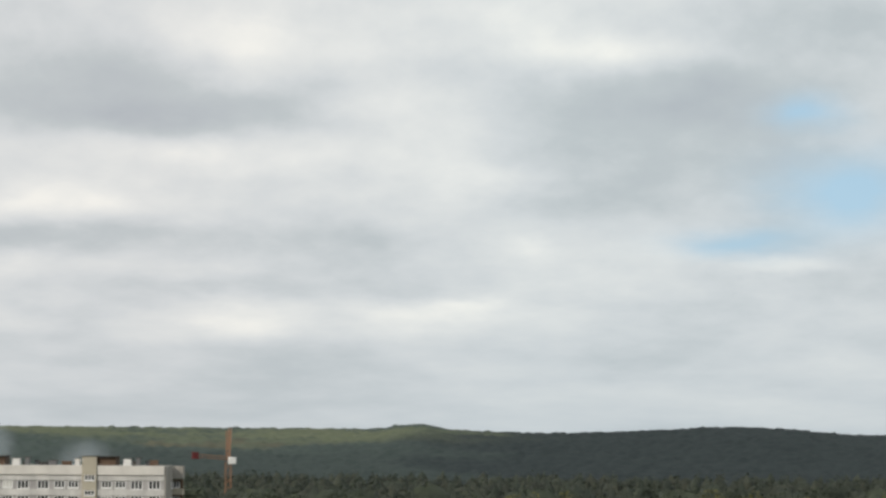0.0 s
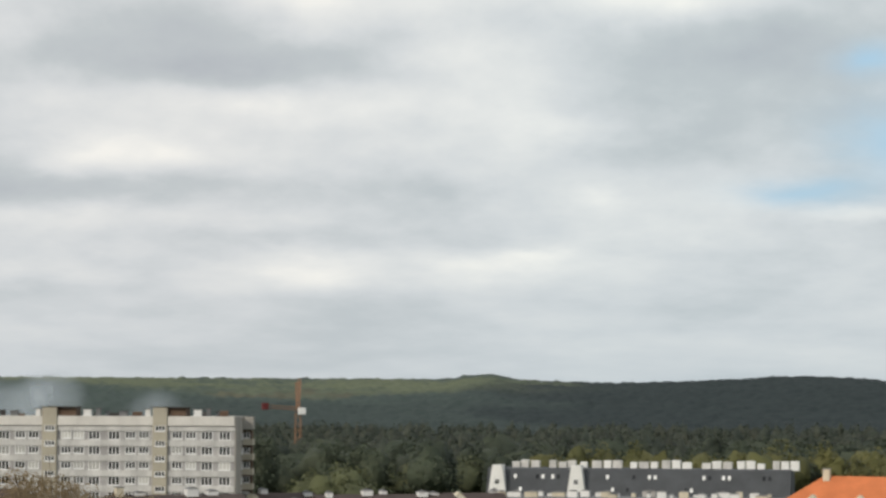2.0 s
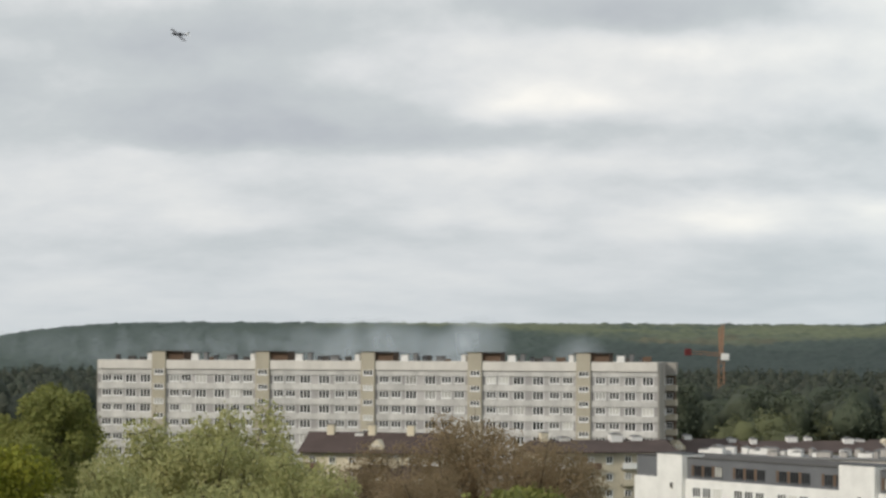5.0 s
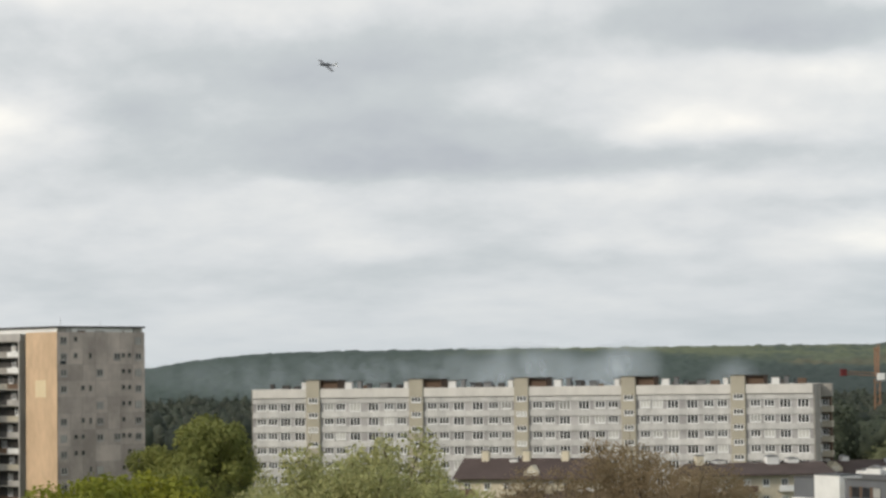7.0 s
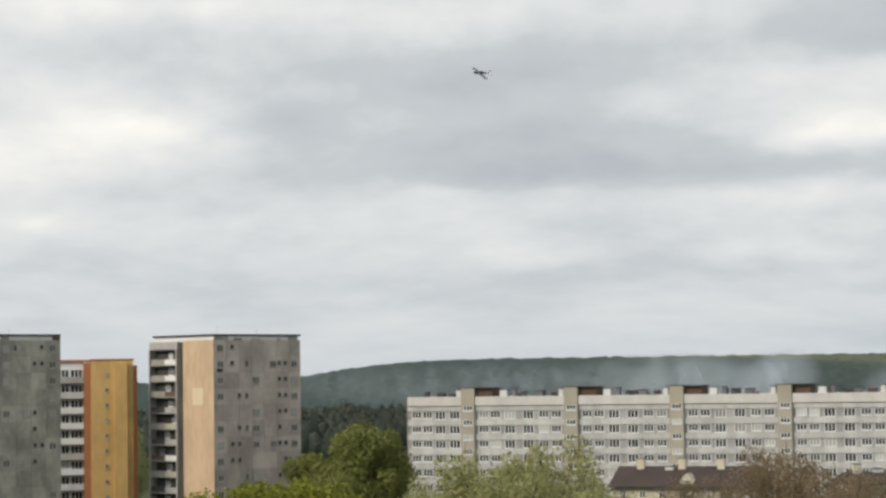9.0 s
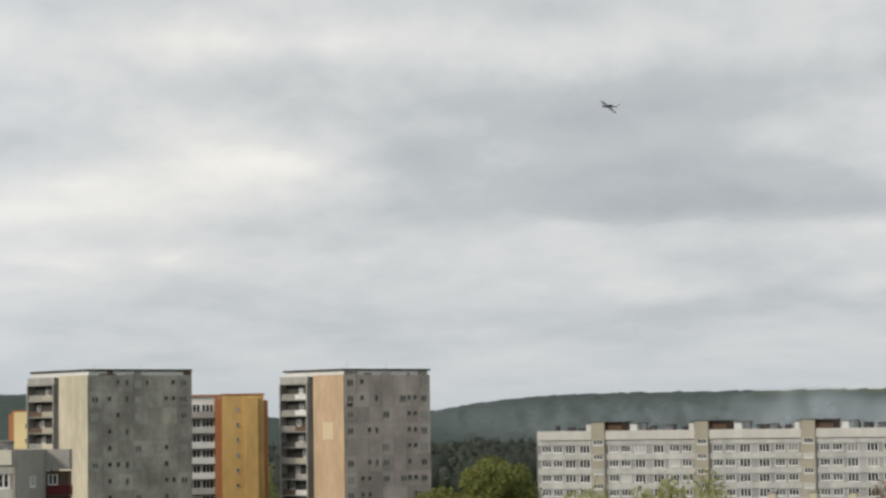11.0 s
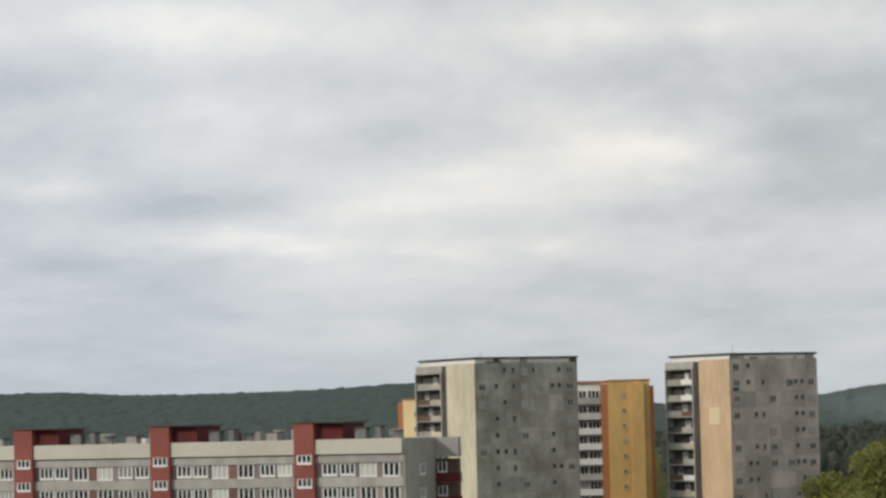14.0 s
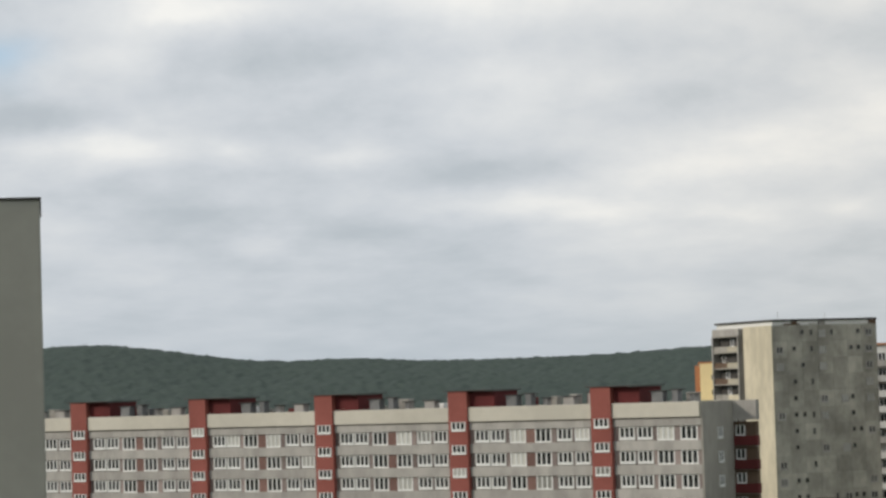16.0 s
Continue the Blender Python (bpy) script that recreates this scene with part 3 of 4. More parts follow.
# ---- towers ----
def tower(place, turn, gw, lw, height, panel_mat, strip_mat, label):
    """A tower with its near corner at place: a grey face along local x, and on local y a plain strip and a stack of loggias."""
    top = thing("tower_block", place, turn, label, "tower block", "twin towers")
    st = 2.75
    strip = lw * 0.47
    block("core", 0.12, gw - 0.12, 0.12, strip, 0, height - 0.2, GREY_WALL, top)
    block("core", 1.62, gw - 0.12, strip + 0.002, lw - 0.1, 0, height - 0.2, GREY_WALL, top)
    n = max(5, round(gw / 2.75))
    step = gw / n
    rows = int(height // st)
    panel = bmesh.new()
    box(panel, 0.015, step - 0.015, 0, 0.12, 0.015, st - 0.015)
    me = mesh_of("wall_panel", panel, panel_mat)
    for r in range(rows + 1):
        z = height - (r + 1) * st
        for i in range(n):
            if z > -st + 0.3:
                part("wall_panel", me, None, top, "", (i * step, random.uniform(-0.02, 0.02), max(z, 0)))
    for r in range(rows):
        z = height - (r + 1) * st
        for fx, meshes, dz, share in ((0.03, WIN_DULL, 0.75, 0.6), (0.185, WIN_TINY, 1.2, 0.6), (0.265, WIN_TINY, 1.2, 0.45), (0.355, WIN_SLIT, 1.0, 0.4), (0.44, WIN_DULL, 0.75, 0.5),
                                      (0.55, WIN_SLIT, 1.0, 0.2), (0.64, WIN_DULL, 0.75, 0.35), (0.73, WIN_TINY, 1.2, 0.65), (0.80, WIN_TINY, 1.2, 0.6), (0.885, WIN_DULL, 0.75, 0.65)):
            if random.random() < share:
                put_window(meshes, top, gw * fx, -0.15, z + dz)
    block("plain_strip", -0.1, 0.1, 0.02, strip, 0, height, strip_mat, top, "plain plastered wall strip")
    block("recess", 1.0, 1.6, strip, strip + 1.6, 0, height - 0.6, GREY_WALL, top)
    y0, y1 = strip + 1.6, lw
    block("loggia_wall", -0.2, 1.4, y0, y0 + 0.2, 0, height - 1.3, GREY_WALL, top)
    block("loggia_wall", -0.2, 1.4, y1 - 0.2, y1, 0, height - 1.3, GREY_WALL, top)
    # near-black back wall: the loggias' inner shade is put into its colour
    block("loggia_back", 1.2, 1.5, y0 + 0.2, y1 - 0.2, 0, height - 1.3, FELT_AND_SHADE, top)
    for r in range(rows):
        z = height - 1.3 - (r + 1) * st
        if z < 0:
            break
        block("loggia_slab", -0.2, 1.2, y0 + 0.2, y1 - 0.2, z + st - 0.2, z + st, GREY_WALL, top)
        mid = y0 + (y1 - y0) * 0.45
        block("loggia_front", -0.15, -0.05, y0 + 0.2, mid, z, z + 0.9, random.choice((WHITE, BEIGE, CONCRETE, CREAM, BROWN)), top, "painted loggia front")
        block("loggia_front", 0.0, 0.1, mid, y1 - 0.2, z, z + 0.95, random.choice((GREY_WALL, BROWN, FELT_AND_SHADE, TOWER_GREY)), top)
        put_window(WIN_SMALL, top, 1.05, y0 + (y1 - y0) * random.uniform(0.35, 0.9), z + 0.95, -math.pi / 2)
    block("attic_wall", 0.2, gw - 0.3, 0.2, lw - 1.2, height - 0.2, height + 0.68, WHITE, top, "pale set-back attic wall")
    x = 0.0
    while x < gw - 0.8:
        wd = random.uniform(0.5, 2.2)
        if random.random() < 0.45:
            block("attic_pier", x + 0.1, min(x + wd, gw), 0.02, 0.18, height + 0.002, height + random.choice((0.25, 0.66)), random.choice((GREY_WALL, BROWN, CONCRETE)), top, "grey attic pier")
        x += wd
    block("loggia_head", -0.1, 1.4, y0, y1, height - 1.28, height - 0.1, CONCRETE, top, "pale wall over the loggias")
    block("roof_slab", -0.12, gw + 0.1, -0.12, lw - 0.9, height + 0.69, height + 1.0, FELT_AND_SHADE, top, "dark overhanging flat roof slab", 0.05)
    block("loggia_post", -0.3, -0.16, y1 - 0.3, y1 - 0.02, 0, height - 1.3, CONCRETE, top, "pale edge post")
    block("loggia_post", -0.3, -0.16, y0 + 0.02, y0 + 0.3, 0, height - 1.3, CONCRETE, top, "pale edge post")
    for fx, h in ((0.1, 1.5), (0.55, 1.1)):
        bm = bmesh.new()
        tube(bm, (gw * fx, 1.5, height + 0.8), (gw * fx, 1.5, height + 0.85 + h), 0.05, 0.03, 6)
        part("aerial", bm, METAL, top)
    return top


brown_tower = tower(polar(-4.87, 450), 42.5, 18.9, 18.2, 38.3, TOWER_BROWN, PEACH, "grey-brown concrete tower block with a peach wall strip")
block("repair_patch", -0.13, -0.101, 3.0, 5.9, 27.3, 30.2, PATCH, brown_tower, "paler repaired patch of plaster")
put_window(WIN_SQUARE, brown_tower, 0.6, -0.15, 33.0)
tower(polar(-10.36, 445), 39.3, 20.1, 21.2, 38.6, TOWER_GREY, CREAM, "weathered grey concrete tower block with a cream wall strip")


def yellow_tower(place, turn, width, balcony_w, height, label, plaster=YELLOW):
    """A renovated tower: a yellow end wall between orange edges, with white balconies beside it. Origin at the yellow wall's left edge."""
    top = thing("tower_block", place, turn, label, "tower block", "yellow towers")
    block("wall", 0, width, 0, 12, 0, height, plaster, top, "yellow plastered end wall", 0.05)
    block("pilaster", width * 0.55, width * 0.86, -0.5, -0.002, 0, height - 0.5, plaster, top, "yellow projecting wall strip", 0.04)
    block("edge_strip", -1.3, -0.02, 0.3, 11, 0, height - 0.4, ORANGE, top, "orange plastered edge")
    block("edge_strip", width + 0.02, width + 0.75, 0.8, 11, 0, height - 1.0, ORANGE, top, "orange plastered edge")
    block("core", -1.4 - balcony_w, -1.32, 2.0, 11, 0, height - 0.2, WHITE, top)
    block("roof_edge", -1.5 - balcony_w, -0.03, 1.6, 11.2, height - 0.2, height + 0.15, ORANGE, top)
    block("roof_edge", -0.15, width + 0.15, -0.12, 12.1, height, height + 0.25, ORANGE, top)
    for r in range(int(height // 2.8)):
        z = height - 1.2 - (r + 1) * 2.8
        if z < 0:
            break
        if balcony_w < 1:
            put_window(WIN_TINY, top, width * 0.33, -0.13, z + 1.0)
            continue
        slab = block("balcony", -1.34 - balcony_w, -1.34, 0.7, 1.98, z - 0.15, z, ROOF_GREY, top)
        block("balcony_front", -1.34 - balcony_w, -1.34, 0.6, 0.7, z - 0.15, z + 1.05, random.choice((WHITE, CONCRETE_B, CONCRETE)), slab, "painted balcony front")
        for i in range(int(balcony_w // 2.5)):
            put_window(WIN_TALL, top, -1.34 - (i + 1) * 2.4, 1.85, z + 0.75)
        put_window(WIN_FAINT, top, width * 0.33, -0.11, z + 1.0)
    return top


yellow_tower(polar(-7.50, 490), 8, 7.7, 9.5, 35.5, "yellow and orange renovated tower block with white balconies")
# this tower takes the paler plaster, painted as if in full sun
yellow_tower(polar(-11.93, 500), -22, 8.0, 0.0, 33.0, "yellow and orange renovated tower block half hidden, sunlight painted on", YELLOW_SUNLIT)

# plain grey block near the viewpoint
near = thing("apartment_block", polar(-26.03, 112), 26, "plain grey windowless end of a near apartment block", "apartment block")
block("wall", -14, 0, 0, 11, 0, 38.4, NEAR_WALL, near, "", 0.06)
block("coping", -14.05, 0.06, -0.06, 11.05, 38.4, 38.5, FELT_AND_SHADE, near, "dark metal coping")
# ---- trees ----
ICO = []
for level in (1, 2):
    bm = bmesh.new()
    bmesh.ops.create_icosphere(bm, subdivisions=level, radius=1.0)
    bm.verts.ensure_lookup_table()
    ICO.append((np.array([v.co[:] for v in bm.verts]), np.array([[v.index for v in f.verts] for f in bm.faces])))
    bm.free()


def raw_mesh(name, verts, faces, mat):
    me = bpy.data.meshes.new(name)
    verts, faces = np.asarray(verts, np.float32), np.asarray(faces, np.int32)
    k = faces.shape[1]
    me.vertices.add(len(verts))
    me.vertices.foreach_set("co", verts.ravel())
    me.loops.add(faces.size)
    me.loops.foreach_set("vertex_index", faces.ravel())
    me.polygons.add(len(faces))
    me.polygons.foreach_set("loop_start", np.arange(0, faces.size, k, dtype=np.int32))
    me.update(calc_edges=True)
    me.validate()
    me.materials.append(mat)
    return me


def leaf_cloud(lobes, count, size, rng, droop=0.0):
    """Leaf sprays scattered through the shells of several lobes. lobes: rows of x, y, z, rx, rz."""
    lobes = np.array(lobes, float)
    weight = lobes[:, 3] ** 2 * lobes[:, 4]
    pick = rng.choice(len(lobes), count, p=weight / weight.sum())
    d = rng.normal(size=(count, 3))
    d /= np.linalg.norm(d, axis=1, keepdims=True)
    rad = rng.uniform(0.25, 1.0, count) ** 0.45 * rng.uniform(0.85, 1.12, count)
    L = lobes[pick]
    p = L[:, :3] + d * rad[:, None] * np.stack([L[:, 3], L[:, 3], L[:, 4]], 1)
    p[:, 2] -= droop * rng.uniform(0, 1, count) ** 2
    nrm = d + rng.normal(size=(count, 3)) * 0.6
    nrm /= np.linalg.norm(nrm, axis=1, keepdims=True)
    t = np.cross(nrm, rng.normal(size=(count, 3)))
    t /= np.linalg.norm(t, axis=1, keepdims=True)
    b = np.cross(nrm, t)
    s = size * rng.uniform(0.6, 1.4, (count, 1))
    verts = np.stack([p - t * s, p + b * s * 0.6, p + t * s, p - b * s * 0.6], 1).reshape(-1, 3)
    return verts, np.arange(count * 4).reshape(-1, 4)


def tree(kind, height, spread, mat, seed, leaves, size, label, droop=0.0, lobes_n=16, low=0.25, sparse=1.0):
    """A deciduous tree: tapered trunk, limbs, and a crown of leaf sprays."""
    rng = np.random.default_rng(seed)
    top = new(kind)
    tagged(top, label, "tree", "trees")
    bm = bmesh.new()
    tube(bm, (0, 0, 0), (0.2, 0.1, height * 0.35), height * 0.022, height * 0.015, 9)
    tube(bm, (0.2, 0.1, height * 0.35), (0.1, -0.2, height * 0.75), height * 0.015, height * 0.005, 7)
    lobes = []
    for i in range(lobes_n):
        ang = i * 2.4 + rng.uniform(-0.5, 0.5)
        h = low + (0.93 - low) * ((i + 0.5) / lobes_n)
        reach = spread * math.sin(min(1, (h - low * 0.5) / 0.75) * math.pi * 0.80) ** 0.8 * rng.uniform(0.45, 0.8)
        c = np.array([reach * math.cos(ang), reach * math.sin(ang), h * height])
        rr = spread * rng.uniform(0.22, 0.46)
        lobes.append((*c, rr, min(rr * rng.uniform(0.8, 1.3), height - c[2])))
        start = (0.15, 0, height * max(0.18, h * 0.6))
        tube(bm, start, c, height * 0.008, height * 0.002, 5)
        for k in range(3):
            e = c + rng.normal(size=3) * rr * 0.5
            tube(bm, c, e, height * 0.002, height * 0.0008, 4)
    part("trunk", bm, BARK, top, "brown bark trunk and limbs")
    v, f = leaf_cloud(lobes, int(leaves * sparse), size, rng, droop)
    crown = part("crown", raw_mesh("crown", v, f, mat), None, top)
    return top


def bare_tree(height, spread, seed, label):
    """A budding tree with many fine twigs and thin russet leaf."""
    top = tree("budding_tree", height, spread, RUSSET, seed, 20000, 0.155, label, 0.5, 20, 0.3)
    return top


def plant(first, used, b, r, scale, turn, zs=1.0):
    m = Matrix.Translation(polar(b, r)) @ Euler((0, 0, turn)).to_matrix().to_4x4()
    ob = first if not used else copy_thing(first, m)
    ob.matrix_basis = m @ Matrix.Diagonal((scale, scale, scale * zs, 1))
    return ob


KINDS = {
    "willow": [tree("willow_tree", 23, 8.0, WILLOW, s, 21000, 0.23, "pale green willow tree in young leaf", 3.0, 26, 0.2) for s in (11, 12, 13)],
    "spring": [tree("maple_tree", 21, 8.0, SPRING, s, 18000, 0.27, "bright yellow-green tree in spring leaf", 0.6, 24) for s in (21, 22)],
    "deep": [tree("broadleaf_tree", 24, 7.5, DEEP, s, 16000, 0.31, "olive green broad-leaved tree", 0.6, 24) for s in (31, 32)],
    "bare": [bare_tree(22, 7.5, s, "russet budding tree with thin foliage") for s in (41, 42)],
}
# kind, bearing, distance, scale
WILLOWS = [
    ("willow", 1.0, 300, 0.99), ("willow", 1.75, 292, 0.92), ("willow", 2.45, 304, 1.07), ("willow", 3.7, 285, 0.83), ("willow", -0.3, 270, 0.84), ("willow", 0.15, 305, 0.9),
    ("willow", -1.9, 235, 0.72), ("willow", -2.9, 228, 0.66), ("willow", 2.3, 250, 0.8), ("willow", 0.9, 245, 0.78), ("willow", -1.2, 262, 0.72), ("willow", -7.0, 620, 1.05), ("willow", 4.25, 275, 0.76),
]
OTHER_TREES = [
    ("spring", -4.2, 262, 0.98), ("spring", -3.3, 268, 1.0), ("spring", -5.7, 250, 0.62), ("spring", -6.6, 240, 0.5),
    ("deep", -1.75, 420, 0.98), ("deep", -1.55, 436, 1.02), ("deep", -2.75, 440, 0.78), ("deep", -2.3, 400, 0.72), ("deep", -2.55, 428, 0.82),
    ("bare", 5.7, 300, 0.9), ("bare", 7.25, 305, 1.05), ("bare", 8.1, 300, 0.93), ("bare", 6.3, 280, 0.82), ("bare", 4.7, 270, 0.7), ("bare", 9.6, 300, 0.62),
    ("bare", 8.7, 292, 0.93), ("bare", 9.35, 298, 0.84), ("bare", 5.1, 288, 0.8), ("deep", 8.0, 205, 0.82), ("deep", 8.7, 210, 0.78), ("deep", 8.9, 198, 0.76), ("deep", 7.4, 215, 0.74),
    ("bare", -7.2, 370, 0.5), ("bare", -6.3, 380, 0.52),
]
used = {}
for i, (kind, b, r, k) in enumerate(WILLOWS + OTHER_TREES):
    v = i % len(KINDS[kind])
    plant(KINDS[kind][v], used.get((kind, v), 0), b, r, k, i * 1.7)
    used[(kind, v)] = 1

# woods on the plain and on the hills
rng = np.random.default_rng(5)


def scatter(count, b0, b1, r0, r1, rad, high, keep=None):
    rows = []
    for _ in range(count):
        b, r = rng.uniform(b0, b1), math.sqrt(rng.uniform(r0 * r0, r1 * r1))
        p = polar(b, r)
        if keep and not keep(b, r, noise.noise((p.x * 0.004, p.y * 0.004, 1.0))):
            continue
        k = rng.uniform(0.7, 1.3)
        rows.append((p.x, p.y, terrain(p.x, p.y) if r > 1700 else 0.0, rng.uniform(*rad) * k, rng.uniform(*high)))
    return rows



def tufted(name, label, mat, spots, sprays, size, seed, lift=0.0, body=1):
    """Trees too many to count, each a cloud of leaf sprays, as one object. spots: rows of x, y, ground z, radius, height."""
    g = np.random.default_rng(seed)
    spots = np.array(spots)
    k = np.repeat(np.arange(len(spots)), sprays)
    n = len(k)
    lobe = g.normal(size=(len(spots), 5, 3))
    lobe /= np.linalg.norm(lobe, axis=2, keepdims=True)
    which = g.integers(0, 5, n)
    d = g.normal(size=(n, 3))
    d /= np.linalg.norm(d, axis=1, keepdims=True)
    q = lobe[k, which] * 0.5 + d * (g.uniform(0.3, 1, n) ** 0.4)[:, None] * 0.55
    R, H = spots[k, 3], spots[k, 4]
    p = spots[k, :3] + q * np.stack([R, R, H * 0.42], 1)
    p[:, 2] += H * 0.56
    nrm = d + g.normal(size=(n, 3)) * 0.5 + np.array([0, 0, lift])
    nrm /= np.linalg.norm(nrm, axis=1, keepdims=True)
    t = np.cross(nrm, g.normal(size=(n, 3)))
    t /= np.linalg.norm(t, axis=1, keepdims=True)
    b = np.cross(nrm, t)
    s = size * g.uniform(0.6, 1.4, (n, 1))
    verts = np.stack([p - t * s, p + b * s * 0.7, p + t * s, p - b * s * 0.7], 1).reshape(-1, 3)
    quads = np.arange(n * 4).reshape(-1, 4)
    faces = [quads[:, [0, 1, 2]], quads[:, [0, 2, 3]]]
    # uneven solid bodies that close the crowns from within
    base, tri = ICO[body]
    bodies = []
    for i, (x, y, z, r, h) in enumerate(spots):
        bodies.append(base * g.uniform(0.55, 1.15, (len(base), 1)) * (0.76 * r, 0.76 * r, 0.33 * h) + (x, y, z + 0.56 * h))
        faces.append(tri + n * 4 + i * len(base))
    ob = new(name, raw_mesh(name, np.concatenate([verts] + bodies), np.concatenate(faces), mat))
    return tagged(ob, label, "woods", kind="stuff")


tufted("pine_wood", "dark pine wood on the plain behind the houses", PINE, scatter(3000, -9, 32, 760, 1800, (3.0, 6.0), (17, 23)), 45, 0.8, 2, 0.8, 0)
tufted("dusky_wood", "dusky green tall wood behind the houses", DUSKY, scatter(150, 10.9, 31, 690, 860, (6.0, 10.0), (18, 24), lambda b, r, q: q < 0.12 or b < 12.8), 700, 0.55, 4, 0.8)
tufted("mixed_wood", "olive green mixed wood in young leaf", MIXED, scatter(120, 12.9, 31, 620, 760, (5.0, 9.5), (12, 18.5), lambda b, r, q: q > -0.12), 600, 0.5, 3, 0.8)
tufted("spring_wood", "yellow-green wood coming into leaf", OLIVE, scatter(60, 17.6, 30, 640, 720, (4.5, 8.0), (17, 22.5)), 600, 0.5, 7, 0.8)


def canopy(b0, b1, r0, r1, columns, rows):
    """The closed roof of the hill woods: an uneven sheet of crowns over the slope, uneven in height."""
    verts = []
    for k in range(rows):
        r = r0 + (r1 - r0) * k / (rows - 1)
        for i in range(columns):
            b = b0 + (b1 - b0) * (i + 0.5 * (k % 2)) / (columns - 1)
            p = polar(b, r)
            up = 4.5 + 3.4 * noise.noise((p.x * 0.085, p.y * 0.06, 3.0)) + 1.6 * noise.noise((p.x * 0.21, p.y * 0.13, 7.0))
            if k == 0:
                up = -1.0
            verts.append((p.x, p.y, terrain(p.x, p.y) + up))
    grid = np.arange(rows * columns).reshape(rows, columns)
    faces = np.stack([grid[:-1, :-1], grid[:-1, 1:], grid[1:, 1:], grid[1:, :-1]], -1).reshape(-1, 4)
    me = raw_mesh("hill_wood", verts, faces, HAZY_HILL_WOOD)
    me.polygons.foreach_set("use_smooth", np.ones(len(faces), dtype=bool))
    return tagged(new("hill_wood", me), "dense spring wood with darker and lighter areas covering the distant hills", "woods", kind="stuff")


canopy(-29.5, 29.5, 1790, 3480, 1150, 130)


# ---- low houses and modern buildings ----
def roof_box(parent, x, y, z, wd, dp, h, mat):
    """A ventilation box on a roof, with a shallow cap."""
    b = block("roof_vent", x, x + wd, y, y + dp, z, z + h, mat, parent, "pale roof ventilation box", 0.06)
    bm = bmesh.new()
    prism(bm, [(x - 0.1, z + h + 0.01), (x + wd + 0.1, z + h + 0.01), (x + wd / 2, z + h + 0.3)], "y", y - 0.1, y + dp + 0.1)
    part("vent_cap", bm, ROOF_GREY, b)


def pitched_house(place, turn, length, deep, eave, ridge, wall, roof, label, chimneys=(), boxes=0, gables=(), hip=0.0):
    """A house with a pitched roof along local x, facing -y; gables: where small gabled dormers stand."""
    top = thing("house", place, turn, label, "house", "houses")
    block("wall", 0, length, 0, deep, 0, eave, wall, top, "", 0.04)
    bm = bmesh.new()
    if hip:
        low = [bm.verts.new(c) for c in ((-0.7, -0.9, eave), (length + 0.7, -0.9, eave), (length + 0.7, deep + 0.9, eave), (-0.7, deep + 0.9, eave))]
        under = [bm.verts.new((v.co.x, v.co.y, eave - 0.25)) for v in low]
        r0, r1 = bm.verts.new((hip, deep / 2, ridge)), bm.verts.new((length - hip, deep / 2, ridge))
        for f in ((low[0], low[1], r1, r0), (low[1], low[2], r1), (low[2], low[3], r0, r1), (low[3], low[0], r0), under[::-1]):
            bm.faces.new(f)
        for i in range(4):
            bm.faces.new((under[i], under[(i + 1) % 4], low[(i + 1) % 4], low[i]))
    else:
        prism(bm, [(-1.2, eave - 0.3), (deep + 1.2, eave - 0.3), (deep + 1.2, eave - 0.1), (deep / 2, ridge), (-1.2, eave - 0.1)], "x", -0.6, length + 0.6)
    part("roof", bm, roof, top, "pitched roof")
    n = max(2, int(length // 3.2))
    for i in range(n):
        for z in (eave - 2.1, eave - 4.9, eave - 7.7):
            if z > 0.6:
                put_window(WIN_SMALL, top, (i + 0.5) * length / n - 0.6, -0.13, z)
                if i % 2 == 0 and length > 12:
                    block("balcony_front", (i + 0.5) * length / n - 1.3, (i + 0.5) * length / n + 1.6, -1.1, -0.98, z - 0.9, z + 0.15, random.choice((CREAM, WHITE, BEIGE, BROWN)), top, "painted balcony front")
                    block("balcony_slab", (i + 0.5) * length / n - 1.3, (i + 0.5) * length / n + 1.6, -0.97, -0.002, z - 0.9, z - 0.75, ROOF_GREY, top)
    for x in chimneys:
        c = block("chimney", x, x + 1.3, deep * 0.4, deep * 0.4 + 1.2, eave, ridge + 1.3, CREAM, top, "cream plastered chimney", 0.05)
        block("chimney_cap", x - 0.12, x + 1.42, deep * 0.4 - 0.12, deep * 0.4 + 1.32, ridge + 1.3, ridge + 1.45, ROOF_GREY, c)
    for x in gables:
        d = bmesh.new()
        prism(d, [(x, eave - 0.3), (x + 2.6, eave - 0.3), (x + 2.6, eave + 0.9), (x + 1.3, eave + 2.1), (x, eave + 0.9)], "y", -0.25, deep * 0.35)
        dorm = part("dormer", d, CREAM, top, "cream gabled dormer")
        win = part("window", WIN_SMALL[0], None, dorm, "", (x + 0.7, -0.33, eave))
    for i in range(boxes):
        x = (i + random.uniform(0.2, 0.8)) * length / boxes
        y = deep * random.uniform(0.3, 0.6)
        roof_box(top, min(x, length - 2), y, eave + (ridge - eave) * 0.5, random.uniform(1.2, 2.2), 1.6, random.uniform(1.0, 1.9), WHITE)
    return top


